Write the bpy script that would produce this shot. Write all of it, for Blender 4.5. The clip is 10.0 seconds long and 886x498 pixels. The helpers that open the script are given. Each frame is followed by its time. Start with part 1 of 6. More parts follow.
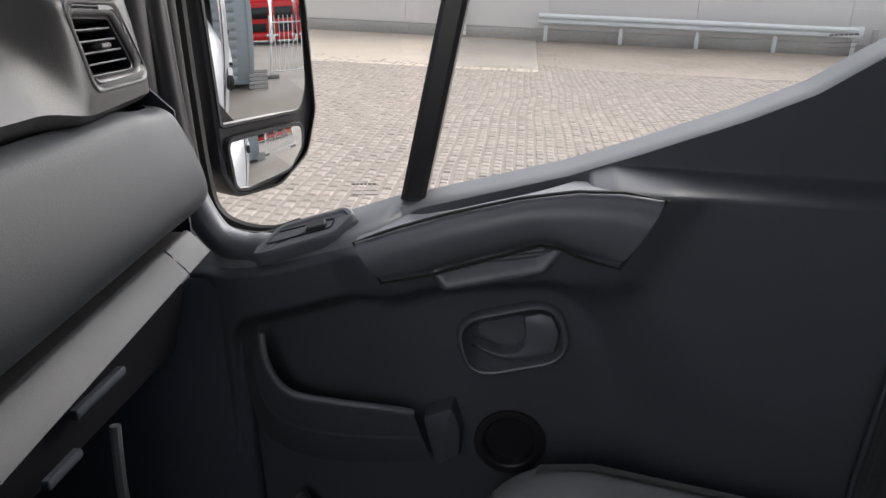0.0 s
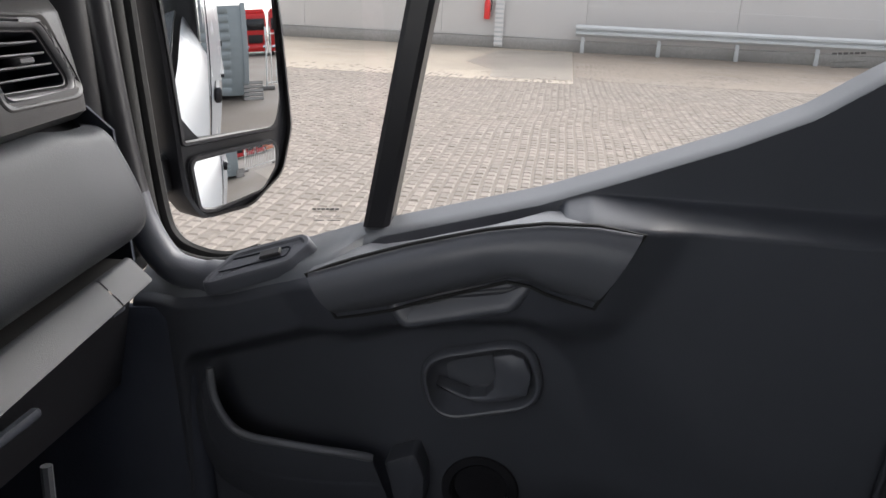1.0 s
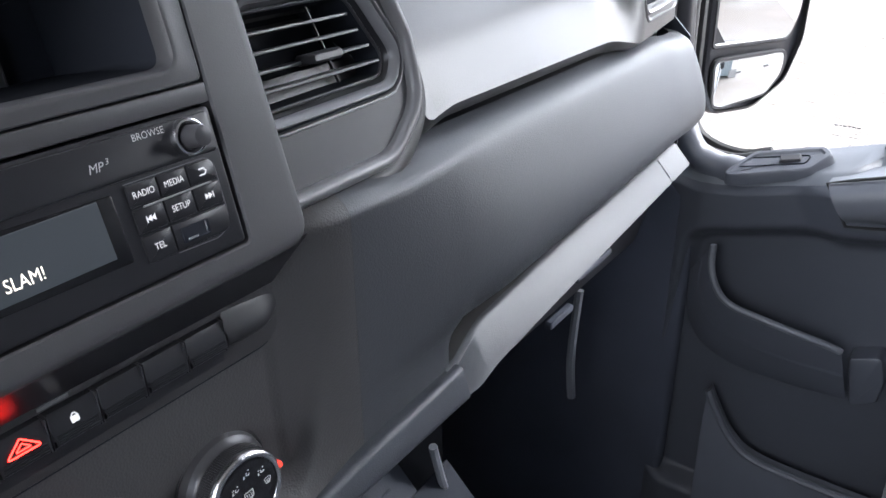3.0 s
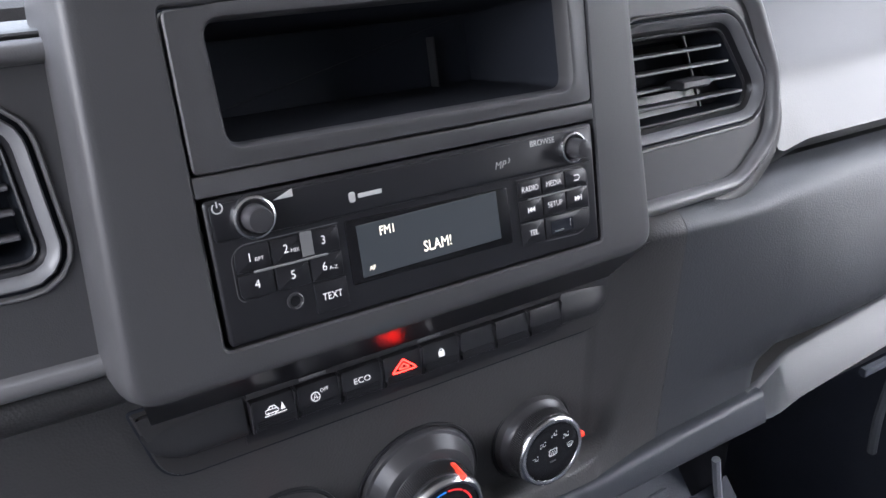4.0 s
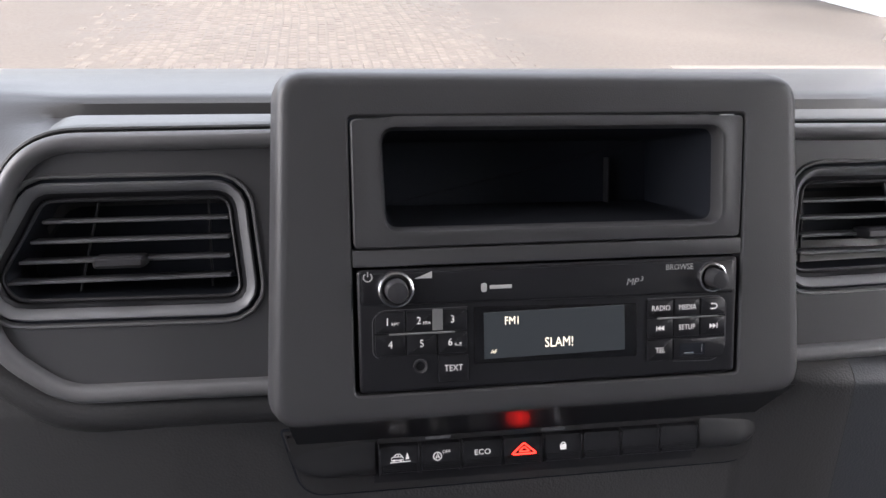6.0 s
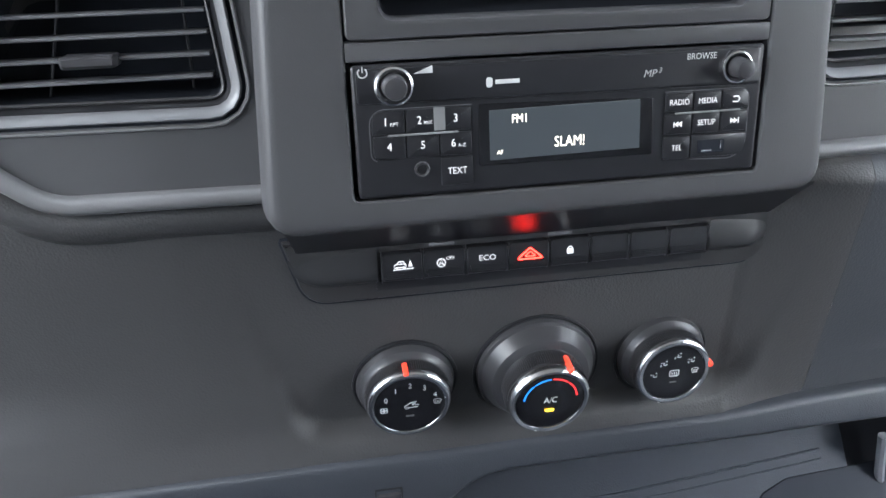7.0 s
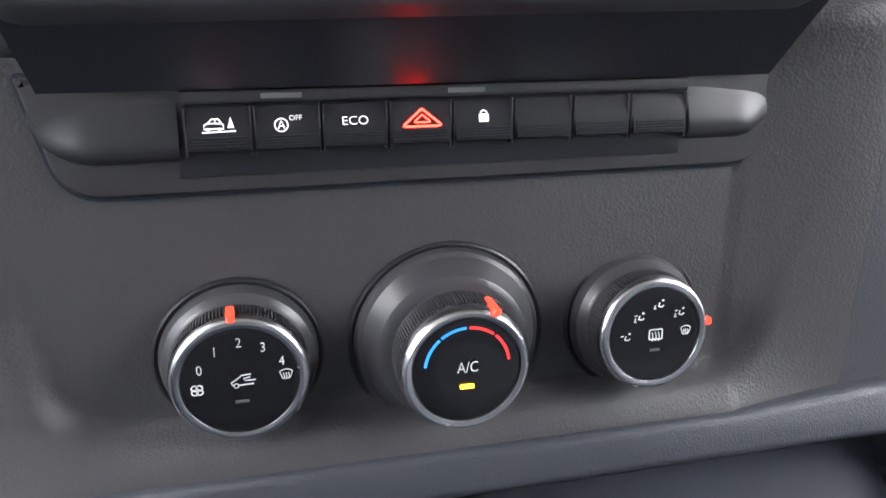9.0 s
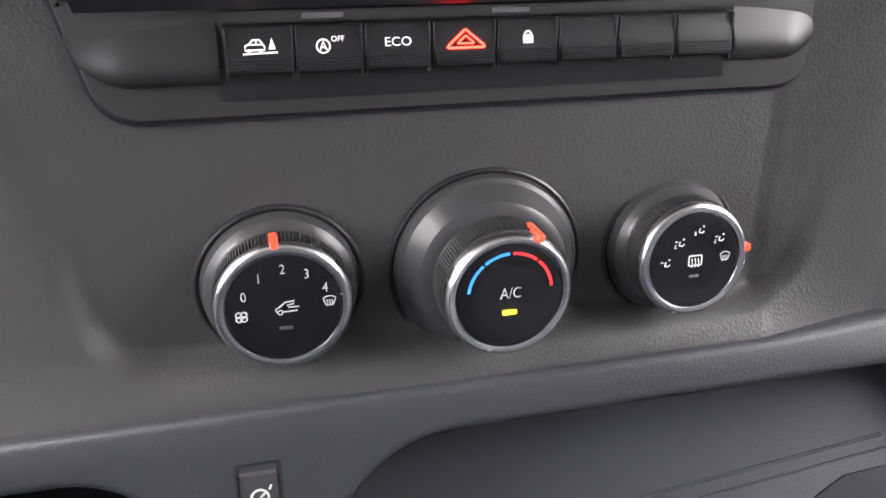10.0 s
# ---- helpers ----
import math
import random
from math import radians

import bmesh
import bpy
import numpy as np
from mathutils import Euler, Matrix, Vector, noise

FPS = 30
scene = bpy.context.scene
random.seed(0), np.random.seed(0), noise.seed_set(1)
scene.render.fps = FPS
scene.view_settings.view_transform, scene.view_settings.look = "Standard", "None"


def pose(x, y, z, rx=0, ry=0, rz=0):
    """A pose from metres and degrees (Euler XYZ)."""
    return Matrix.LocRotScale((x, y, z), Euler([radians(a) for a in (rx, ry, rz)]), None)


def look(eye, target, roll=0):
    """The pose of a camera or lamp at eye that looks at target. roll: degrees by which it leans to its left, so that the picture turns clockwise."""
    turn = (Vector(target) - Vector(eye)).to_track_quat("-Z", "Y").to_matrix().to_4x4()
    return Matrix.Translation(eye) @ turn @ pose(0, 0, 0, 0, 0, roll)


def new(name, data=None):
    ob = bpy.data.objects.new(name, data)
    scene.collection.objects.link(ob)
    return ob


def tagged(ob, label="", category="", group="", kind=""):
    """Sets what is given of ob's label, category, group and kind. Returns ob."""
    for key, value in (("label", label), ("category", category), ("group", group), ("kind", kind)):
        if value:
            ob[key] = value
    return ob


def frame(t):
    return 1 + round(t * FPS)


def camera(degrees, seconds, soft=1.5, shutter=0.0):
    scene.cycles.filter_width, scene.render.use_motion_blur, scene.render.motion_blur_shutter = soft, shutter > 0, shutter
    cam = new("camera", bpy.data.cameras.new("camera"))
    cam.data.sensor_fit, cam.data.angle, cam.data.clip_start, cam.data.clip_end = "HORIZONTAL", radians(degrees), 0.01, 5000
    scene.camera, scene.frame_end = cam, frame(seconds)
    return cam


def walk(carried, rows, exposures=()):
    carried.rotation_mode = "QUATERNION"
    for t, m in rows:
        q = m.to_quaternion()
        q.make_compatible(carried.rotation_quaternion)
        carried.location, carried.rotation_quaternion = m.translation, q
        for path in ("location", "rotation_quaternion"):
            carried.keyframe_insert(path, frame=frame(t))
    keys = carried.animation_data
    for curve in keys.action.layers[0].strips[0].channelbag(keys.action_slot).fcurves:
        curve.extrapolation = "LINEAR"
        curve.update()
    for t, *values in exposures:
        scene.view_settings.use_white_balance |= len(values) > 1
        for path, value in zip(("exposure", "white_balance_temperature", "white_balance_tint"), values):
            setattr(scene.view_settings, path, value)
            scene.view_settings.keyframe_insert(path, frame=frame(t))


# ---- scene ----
# The van stands on a slight slope: all of it is laid out in the van's own axes and tipped as one.
VAN = Matrix.Rotation(radians(-4.46), 4, "X")
cam = camera(58.0, 10.0)
PATH = [
    (0, (0.021, -0.31, 1.543), (1.906, -0.088, 0.912), -2.2),
    (0.5, (0.121, -0.346, 1.515), (2.002, -0.072, 0.895), -2.0),
    (1, (0.096, -0.37, 1.541), (1.978, -0.061, 0.937), -2.0),
    (1.5, (0.071, -0.363, 1.543), (1.956, -0.049, 0.954), -1.9),
    (2, (0.013, -0.314, 1.546), (1.815, 0.151, 0.815), -1.1),
    (2.5, (-0.048, -0.268, 1.567), (1.6, 0.47, 0.706), -0.5),
    (2.8, (-0.08, -0.256, 1.594), (1.464, 0.662, 0.715), -0.5),
    (3, (-0.107, -0.254, 1.606), (1.365, 0.78, 0.731), -0.2),
    (3.2, (-0.129, -0.251, 1.615), (1.257, 0.89, 0.734), -0.1),
    (4.3, (-0.155, -0.288, 1.642), (0.587, 1.354, 0.774), 0.6),
    (4.5, (-0.137, -0.3, 1.646), (0.483, 1.421, 0.836), 0.9),
    (5, (-0.118, -0.32, 1.651), (0.279, 1.544, 1.044), 1.4),
    (5.2, (-0.119, -0.32, 1.65), (0.255, 1.547, 1.038), 1.4),
    (6.3, (-0.106, -0.335, 1.659), (0.192, 1.478, 0.869), 1.5),
    (6.5, (-0.108, -0.334, 1.657), (0.187, 1.449, 0.801), 1.5),
    (7, (-0.109, -0.314, 1.64), (0.189, 1.317, 0.522), 0.6),
    (7.5, (-0.108, -0.287, 1.603), (0.199, 1.241, 0.35), -0.0),
    (8, (-0.086, -0.255, 1.504), (0.279, 1.361, 0.384), 0.2),
    (8.5, (-0.072, -0.252, 1.489), (0.344, 1.527, 0.677), 0.5),
    (9, (-0.061, -0.249, 1.464), (0.387, 1.571, 0.767), 0.6),
    (9.5, (-0.059, -0.245, 1.456), (0.348, 1.55, 0.673), -0.1),
    (10, (-0.076, -0.245, 1.458), (0.368, 1.519, 0.626), 0.4),
]
walk(cam, [(t, VAN @ look(eye, target, roll)) for t, eye, target, roll in PATH], [(0.0, 1.55, 6550, 12), (1.6, 1.5, 6550, 12), (2.05, 1.85, 6400, 13), (2.5, 2.7, 5950, 12), (3.1, 3.0, 5950, 12), (3.6, 3.0, 5950, 12), (4.4, 3.15, 6200, 17), (5.0, 2.35, 6550, 17), (6.5, 3.0, 6200, 12), (7.1, 3.6, 5900, 7), (7.5, 3.8, 6350, 12), (8.0, 3.95, 6500, 16), (8.5, 4.25, 6350, 15), (9.0, 3.8, 6250, 12), (9.5, 3.75, 6550, 15), (10.0, 3.9, 6650, 16)])

# ---- world, sun, exposure ----
world = bpy.data.worlds.new("overcast_sky")
scene.world = world
world.use_nodes = True
wn = world.node_tree.nodes
wl = world.node_tree.links
sky = wn.new("ShaderNodeTexSky")
sky.sky_type = "NISHITA"
sky.sun_disc = False
sky.sun_elevation = radians(44)
sky.sun_rotation = radians(144)
sky.dust_density = 4.0
sky.air_density = 1.0
soft_sky = wn.new("ShaderNodeHueSaturation")
soft_sky.inputs["Saturation"].default_value = 0.3
wl.new(sky.outputs[0], soft_sky.inputs["Color"])
wl.new(soft_sky.outputs[0], wn["Background"].inputs["Color"])
wn["Background"].inputs["Strength"].default_value = 0.15
sun = new("sun", bpy.data.lights.new("sun", "SUN"))
sun.data.energy = 0.6
sun.data.angle = radians(120)
sun.data.color = (1.0, 0.98, 0.95)
sun.matrix_basis = look((2.6, -3.6, 6.6), (0, 0, 0))
# added lamp at the driver's side window, strengthening its sky light on the dash
side_fill = new("driver_window_fill", bpy.data.lights.new("driver_window_fill", "AREA"))
side_fill.data.shape = "RECTANGLE"
side_fill.data.size = 0.5
side_fill.data.size_y = 0.35
side_fill.data.energy = 1.1
side_fill.data.color = (1.0, 0.97, 0.92)
side_fill.matrix_basis = VAN @ look((-0.82, -0.08, 1.80), (-0.20, 0.0, 1.50))


# ---- materials ----
def nodes_of(name):
    m = bpy.data.materials.new(name)
    m.use_nodes = True
    t = m.node_tree
    return m, t.nodes, t.links, t.nodes["Principled BSDF"]


def tex_coord(n):
    return n.new("ShaderNodeTexCoord").outputs["Object"]


def plastic(name, colour, rough=0.5, grain=900.0, bump=0.25, vary=0.15, spec=0.5, kind="voronoi"):
    """Moulded plastic with a fine grain, faint dust and uneven gloss."""
    m, n, l, p = nodes_of(name)
    co = tex_coord(n)
    big = n.new("ShaderNodeTexNoise")
    big.inputs["Scale"].default_value = 9.0
    big.inputs["Detail"].default_value = 6.0
    l.new(co, big.inputs["Vector"])
    ramp = n.new("ShaderNodeMapRange")
    ramp.inputs["To Min"].default_value = 1.0 - vary
    ramp.inputs["To Max"].default_value = 1.0 + vary
    l.new(big.outputs["Fac"], ramp.inputs["Value"])
    mul = n.new("ShaderNodeMix")
    mul.data_type = "RGBA"
    mul.blend_type = "MULTIPLY"
    mul.inputs["Factor"].default_value = 1.0
    mul.inputs["A"].default_value = (*colour, 1)
    l.new(ramp.outputs["Result"], mul.inputs["B"])
    l.new(mul.outputs["Result"], p.inputs["Base Color"])
    rr = n.new("ShaderNodeMapRange")
    rr.inputs["To Min"].default_value = rough - 0.07
    rr.inputs["To Max"].default_value = rough + 0.07
    l.new(big.outputs["Fac"], rr.inputs["Value"])
    l.new(rr.outputs["Result"], p.inputs["Roughness"])
    p.inputs["Specular IOR Level"].default_value = spec
    if bump > 0:
        if kind == "voronoi":
            fine = n.new("ShaderNodeTexVoronoi")
            fine.feature = "F1"
            fine.inputs["Scale"].default_value = grain
            out = fine.outputs["Distance"]
        else:
            fine = n.new("ShaderNodeTexNoise")
            fine.inputs["Scale"].default_value = grain
            fine.inputs["Detail"].default_value = 3.0
            out = fine.outputs["Fac"]
        l.new(co, fine.inputs["Vector"])
        b = n.new("ShaderNodeBump")
        b.inputs["Strength"].default_value = bump
        b.inputs["Distance"].default_value = 0.0006
        l.new(out, b.inputs["Height"])
        l.new(b.outputs["Normal"], p.inputs["Normal"])
    return m


def metal(name, colour, rough):
    m, n, l, p = nodes_of(name)
    p.inputs["Base Color"].default_value = (*colour, 1)
    p.inputs["Metallic"].default_value = 1.0
    noise_t = n.new("ShaderNodeTexNoise")
    noise_t.inputs["Scale"].default_value = 160.0
    l.new(tex_coord(n), noise_t.inputs["Vector"])
    rr = n.new("ShaderNodeMapRange")
    rr.inputs["To Min"].default_value = rough * 0.75
    rr.inputs["To Max"].default_value = rough * 1.3
    l.new(noise_t.outputs["Fac"], rr.inputs["Value"])
    l.new(rr.outputs["Result"], p.inputs["Roughness"])
    return m


def glow(name, colour, strength, base=None):
    m, n, l, p = nodes_of(name)
    p.inputs["Base Color"].default_value = (*(base or colour), 1)
    p.inputs["Emission Color"].default_value = (*colour, 1)
    p.inputs["Emission Strength"].default_value = strength
    p.inputs["Roughness"].default_value = 0.4
    return m


def paint(name, colour, rough=0.4, scale=3.0, vary=0.12, bump=0.0):
    return plastic(name, colour, rough, grain=60.0 * scale, bump=bump, vary=vary, kind="noise")


def pane_glass(name):
    m, n, l, p = nodes_of(name)
    out = n["Material Output"]
    clear = n.new("ShaderNodeBsdfTransparent")
    clear.inputs["Color"].default_value = (0.97, 0.985, 0.98, 1)
    shine = n.new("ShaderNodeBsdfGlossy")
    shine.inputs["Roughness"].default_value = 0.02
    mix = n.new("ShaderNodeMixShader")
    mix.inputs[0].default_value = 0.03
    l.new(clear.outputs[0], mix.inputs[1])
    l.new(shine.outputs[0], mix.inputs[2])
    l.new(mix.outputs[0], out.inputs["Surface"])
    return m


def fabric(name, colour, weave=1400.0):
    m, n, l, p = nodes_of(name)
    co = tex_coord(n)
    w1 = n.new("ShaderNodeTexWave")
    w1.inputs["Scale"].default_value = weave / 6.28
    w1.inputs["Distortion"].default_value = 1.5
    l.new(co, w1.inputs["Vector"])
    big = n.new("ShaderNodeTexNoise")
    big.inputs["Scale"].default_value = 14.0
    l.new(co, big.inputs["Vector"])
    mx = n.new("ShaderNodeMix")
    mx.data_type = "RGBA"
    mx.inputs["A"].default_value = (*[c * 0.75 for c in colour], 1)
    mx.inputs["B"].default_value = (*[c * 1.2 for c in colour], 1)
    add = n.new("ShaderNodeMath")
    add.operation = "MULTIPLY"
    l.new(w1.outputs["Fac"], add.inputs[0])
    l.new(big.outputs["Fac"], add.inputs[1])
    add2 = n.new("ShaderNodeMath")
    add2.operation = "MULTIPLY"
    add2.inputs[1].default_value = 1.7
    l.new(add.outputs[0], add2.inputs[0])
    l.new(add2.outputs[0], mx.inputs["Factor"])
    l.new(mx.outputs["Result"], p.inputs["Base Color"])
    p.inputs["Roughness"].default_value = 0.95
    p.inputs["Specular IOR Level"].default_value = 0.15
    p.inputs["Sheen Weight"].default_value = 0.3
    b = n.new("ShaderNodeBump")
    b.inputs["Strength"].default_value = 0.4
    b.inputs["Distance"].default_value = 0.0008
    l.new(w1.outputs["Fac"], b.inputs["Height"])
    l.new(b.outputs["Normal"], p.inputs["Normal"])
    return m


def stone(name, dark, light, rough, wet=0.0, per_piece=False):
    """Setts, concrete and dirt: two scales of mottling, damp patches that are smoother."""
    m, n, l, p = nodes_of(name)
    co = n.new("ShaderNodeNewGeometry")
    a = n.new("ShaderNodeTexNoise")
    a.inputs["Scale"].default_value = 0.35
    a.inputs["Detail"].default_value = 5.0
    l.new(co.outputs["Position"], a.inputs["Vector"])
    c = n.new("ShaderNodeTexNoise")
    c.inputs["Scale"].default_value = 24.0
    c.inputs["Detail"].default_value = 6.0
    l.new(co.outputs["Position"], c.inputs["Vector"])
    s = n.new("ShaderNodeMath")
    s.operation = "ADD"
    l.new(a.outputs["Fac"], s.inputs[0])
    l.new(c.outputs["Fac"], s.inputs[1])
    src = s.outputs[0]
    if per_piece:
        if per_piece == "object":
            info = n.new("ShaderNodeObjectInfo").outputs["Random"]
        else:
            info = co.outputs["Random Per Island"]
        s2 = n.new("ShaderNodeMath")
        s2.operation = "MULTIPLY_ADD"
        s2.inputs[1].default_value = 0.75
        l.new(info, s2.inputs[0])
        l.new(src, s2.inputs[2])
        src = s2.outputs[0]
    mr = n.new("ShaderNodeMapRange")
    mr.inputs["From Min"].default_value = 0.7 if not per_piece else 0.8
    mr.inputs["From Max"].default_value = 1.3 if not per_piece else 1.9
    l.new(src, mr.inputs["Value"])
    mx = n.new("ShaderNodeMix")
    mx.data_type = "RGBA"
    mx.inputs["A"].default_value = (*dark, 1)
    mx.inputs["B"].default_value = (*light, 1)
    l.new(mr.outputs["Result"], mx.inputs["Factor"])
    l.new(mx.outputs["Result"], p.inputs["Base Color"])
    rr = n.new("ShaderNodeMapRange")
    rr.inputs["From Min"].default_value = 0.42
    rr.inputs["From Max"].default_value = 0.58
    rr.inputs["To Min"].default_value = rough - wet
    rr.inputs["To Max"].default_value = rough
    l.new(a.outputs["Fac"], rr.inputs["Value"])
    l.new(rr.outputs["Result"], p.inputs["Roughness"])
    b = n.new("ShaderNodeBump")
    b.inputs["Strength"].default_value = 0.5
    b.inputs["Distance"].default_value = 0.004
    l.new(c.outputs["Fac"], b.inputs["Height"])
    l.new(b.outputs["Normal"], p.inputs["Normal"])
    return m


DASH = plastic("dash_grained_plastic", (0.055, 0.0538, 0.055), 0.48, 800, 0.26)
DASH_SOFT = plastic("upper_dash_plastic", (0.050, 0.049, 0.050), 0.36, 900, 0.14, 0.12, 0.6)
LIDP = plastic("lid_plastic", (0.042, 0.045, 0.052), 0.5, 800, 0.22)
LEDGE = plastic("light_grey_ledge_plastic", (0.041, 0.045, 0.054), 0.5, 1100, 0.22)
# Darkened copy of the ledge plastic, offsetting strong light from the side window.
LEDGE_DIMMED = plastic("dimmed_ledge_plastic", (0.034, 0.037, 0.043), 0.5, 1100, 0.22)
STRIP = plastic("gloss_strip", (0.014, 0.014, 0.018), 0.3, 1500, 0.0, 0.1, 0.9)
BEZEL = plastic("bezel_plastic", (0.074, 0.073, 0.077), 0.42, 1500, 0.08)
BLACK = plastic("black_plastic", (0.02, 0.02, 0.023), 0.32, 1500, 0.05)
GLOSS = plastic("gloss_black", (0.010, 0.010, 0.012), 0.22, 1500, 0.0)
RINGP = plastic("vent_ring_plastic", (0.20, 0.20, 0.21), 0.32, 1600, 0.08)
# Very dark colour that holds the shade of cavities, grooves and gaps.
VOID = plastic("cavity_shade", (0.026, 0.029, 0.037), 0.7, 1500, 0.0, 0.1, 0.1)
# Lighter copy of the bezel plastic; highlights on the trim are in the colour.
TRIMP = plastic("brightened_trim_plastic", (0.16, 0.158, 0.163), 0.30, 1500, 0.10)
DOORP = plastic("door_trim_plastic", (0.066, 0.070, 0.083), 0.38, 900, 0.15)
DOORG = plastic("door_grip_plastic", (0.105, 0.111, 0.128), 0.34, 1100, 0.18)
GRIPP = plastic("grab_handle_plastic", (0.125, 0.13, 0.145), 0.36, 1100, 0.15)
# Black of the seals, also painted as shade below the glovebox lid.
SEAL_AND_SHADE = plastic("rubber_seal_and_shade", (0.012, 0.012, 0.012), 0.7, 500, 0.1)
CHROME = metal("satin_chrome", (0.74, 0.74, 0.76), 0.24)
KNOBP = plastic("knob_plastic", (0.052, 0.051, 0.055), 0.33, 1500, 0.06)
HOUSING = plastic("switch_housing_plastic", (0.036, 0.035, 0.036), 0.45, 1500, 0.08)
SCOOP = plastic("smooth_blank_plastic", (0.026, 0.026, 0.028), 0.40, 1500, 0.03)
PRINT = plastic("white_print", (0.72, 0.72, 0.70), 0.5, 1500, 0.0, 0.03)
GLASS_INK = plastic("grey_glass_ink", (0.17, 0.165, 0.16), 0.5, 1500, 0.0, 0.03)
PRINT_DIM = plastic("grey_print", (0.10, 0.10, 0.10), 0.5, 1500, 0.0, 0.03)
# A little emission is added to the pointer's red to keep it bright.
RED_MARK = glow("red_pointer", (0.9, 0.05, 0.02), 0.15, (0.75, 0.05, 0.03))
RED_LIT = glow("red_lit_symbol", (1.0, 0.015, 0.008), 2.5, (0.3, 0.01, 0.01))
AMBER = glow("amber_lamp", (1.0, 0.55, 0.02), 0.5)
# Both printed scales also get added emission, to hold their colour.
BLUE_P = glow("blue_scale", (0.03, 0.22, 0.75), 0.12, (0.03, 0.2, 0.6))
RED_P = glow("red_scale", (0.8, 0.03, 0.03), 0.12, (0.7, 0.03, 0.03))
LCD = glow("display_backlight", (0.10, 0.12, 0.135), 0.03, (0.035, 0.039, 0.043))
LCD_TEXT = glow("display_characters", (0.95, 0.86, 0.66), 0.28)
LIT_TEXT = glow("lit_symbols", (0.95, 0.92, 0.9), 0.10, (0.55, 0.55, 0.55))
TAPE = plastic("clear_film_tab", (0.25, 0.25, 0.25), 0.3, 500, 0.0)
SEATF = fabric("seat_fabric", (0.15, 0.157, 0.168))
SEATD = fabric("seat_border_fabric", (0.035, 0.036, 0.038), 900)
CARPET = plastic("floor_mat", (0.062, 0.068, 0.088), 0.9, 300, 0.5, 0.3, 0.2, "noise")
GLASS = pane_glass("window_glass")
MIRROR = metal("mirror_silver", (0.70, 0.71, 0.72), 0.001)
MIRROR.node_tree.nodes["Principled BSDF"].inputs["Roughness"].default_value = 0.0
for lk in list(MIRROR.node_tree.links):
    if lk.to_socket.name == "Roughness":
        MIRROR.node_tree.links.remove(lk)
SLATP = plastic("vent_slat_plastic", (0.15, 0.15, 0.16), 0.35, 1500, 0.05)
# Darker dash plastic: the shade of niche and recesses is in its colour.
SHADED_DASH = plastic("shaded_dash_plastic", (0.045, 0.050, 0.062), 0.6, 700, 0.15, 0.15, 0.15)
WHITE = paint("white_van_paint", (0.40, 0.42, 0.445), 0.25, 1.0, 0.03)
WHITEB = paint("warm_white_wall", (0.86, 0.85, 0.82), 0.8, 1.0, 0.03)
HEAD = plastic("headlining", (0.42, 0.42, 0.41), 0.9, 200, 0.3, 0.06, 0.2, "noise")
LINING = plastic("rear_lining", (0.15, 0.15, 0.155), 0.85, 200, 0.3, 0.08, 0.2, "noise")
SILL = plastic("sill_plastic", (0.16, 0.168, 0.185), 0.38, 1100, 0.1)
GROUNDM = stone("yard_ground", (0.074, 0.061, 0.050), (0.132, 0.111, 0.093), 0.88, 0.2)
SETT = stone("worn_setts", (0.152, 0.131, 0.112), (0.258, 0.226, 0.197), 0.85, 0.15, "island")
SETT_ONE = stone("worn_setts_single", (0.152, 0.131, 0.112), (0.258, 0.226, 0.197), 0.85, 0.15, "object")
SETT_FRONT = stone("muddy_setts", (0.092, 0.077, 0.064), (0.150, 0.126, 0.105), 0.85, 0.1, "island")
BED = stone("sand_bed", (0.140, 0.120, 0.101), (0.215, 0.186, 0.160), 0.9, 0.1)
DIRT = stone("muddy_strip", (0.15, 0.124, 0.10), (0.23, 0.192, 0.158), 0.7, 0.25)
CONC = stone("pale_concrete", (0.27, 0.232, 0.188), (0.40, 0.345, 0.28), 0.75, 0.3)
WET = stone("wet_patch", (0.20, 0.175, 0.15), (0.28, 0.25, 0.215), 0.45, 0.15)
CLAD = paint("pale_grey_cladding", (0.60, 0.585, 0.575), 0.5, 0.2, 0.05)
PLINTH = stone("grey_plinth", (0.2, 0.19, 0.18), (0.29, 0.28, 0.265), 0.8)
RAILP = paint("galvanised_white", (0.47, 0.485, 0.49), 0.42, 0.6, 0.1)
REDP = paint("red_truck_paint", (0.62, 0.02, 0.02), 0.3, 0.6, 0.1)
ORANGEP = paint("orange_truck_paint", (0.8, 0.16, 0.02), 0.35, 0.6, 0.1)
TYRE = plastic("tyre_rubber", (0.02, 0.02, 0.02), 0.85, 80, 0.3)
GREYC = paint("grey_container_paint", (0.33, 0.37, 0.38), 0.5, 0.6, 0.12)
FENCEW = paint("white_fence_paint", (0.8, 0.8, 0.79), 0.45, 0.6, 0.06)


# ---- building tools ----
ORIGIN = {}


def flat_mesh(name, verts, faces, sharp=38.0):
    me = bpy.data.meshes.new(name)
    me.from_pydata([tuple(v) for v in verts], [], faces)
    me.validate()
    b = bmesh.new()
    b.from_mesh(me)
    bmesh.ops.delete(b, geom=[v for v in b.verts if not v.link_faces], context="VERTS")
    bmesh.ops.remove_doubles(b, verts=b.verts, dist=1e-6)
    bmesh.ops.recalc_face_normals(b, faces=b.faces)
    b.to_mesh(me)
    b.free()
    for poly in me.polygons:
        poly.use_smooth = True
    me.set_sharp_from_angle(angle=radians(sharp))
    return me


def thing(name, base, label, category, group="", kind="", frame_m=VAN):
    ob = new(name)
    ob.empty_display_size = 0.05
    ob.matrix_basis = frame_m @ Matrix.Translation(base)
    ORIGIN[ob.name] = Vector(base)
    return tagged(ob, label, category, group, kind)


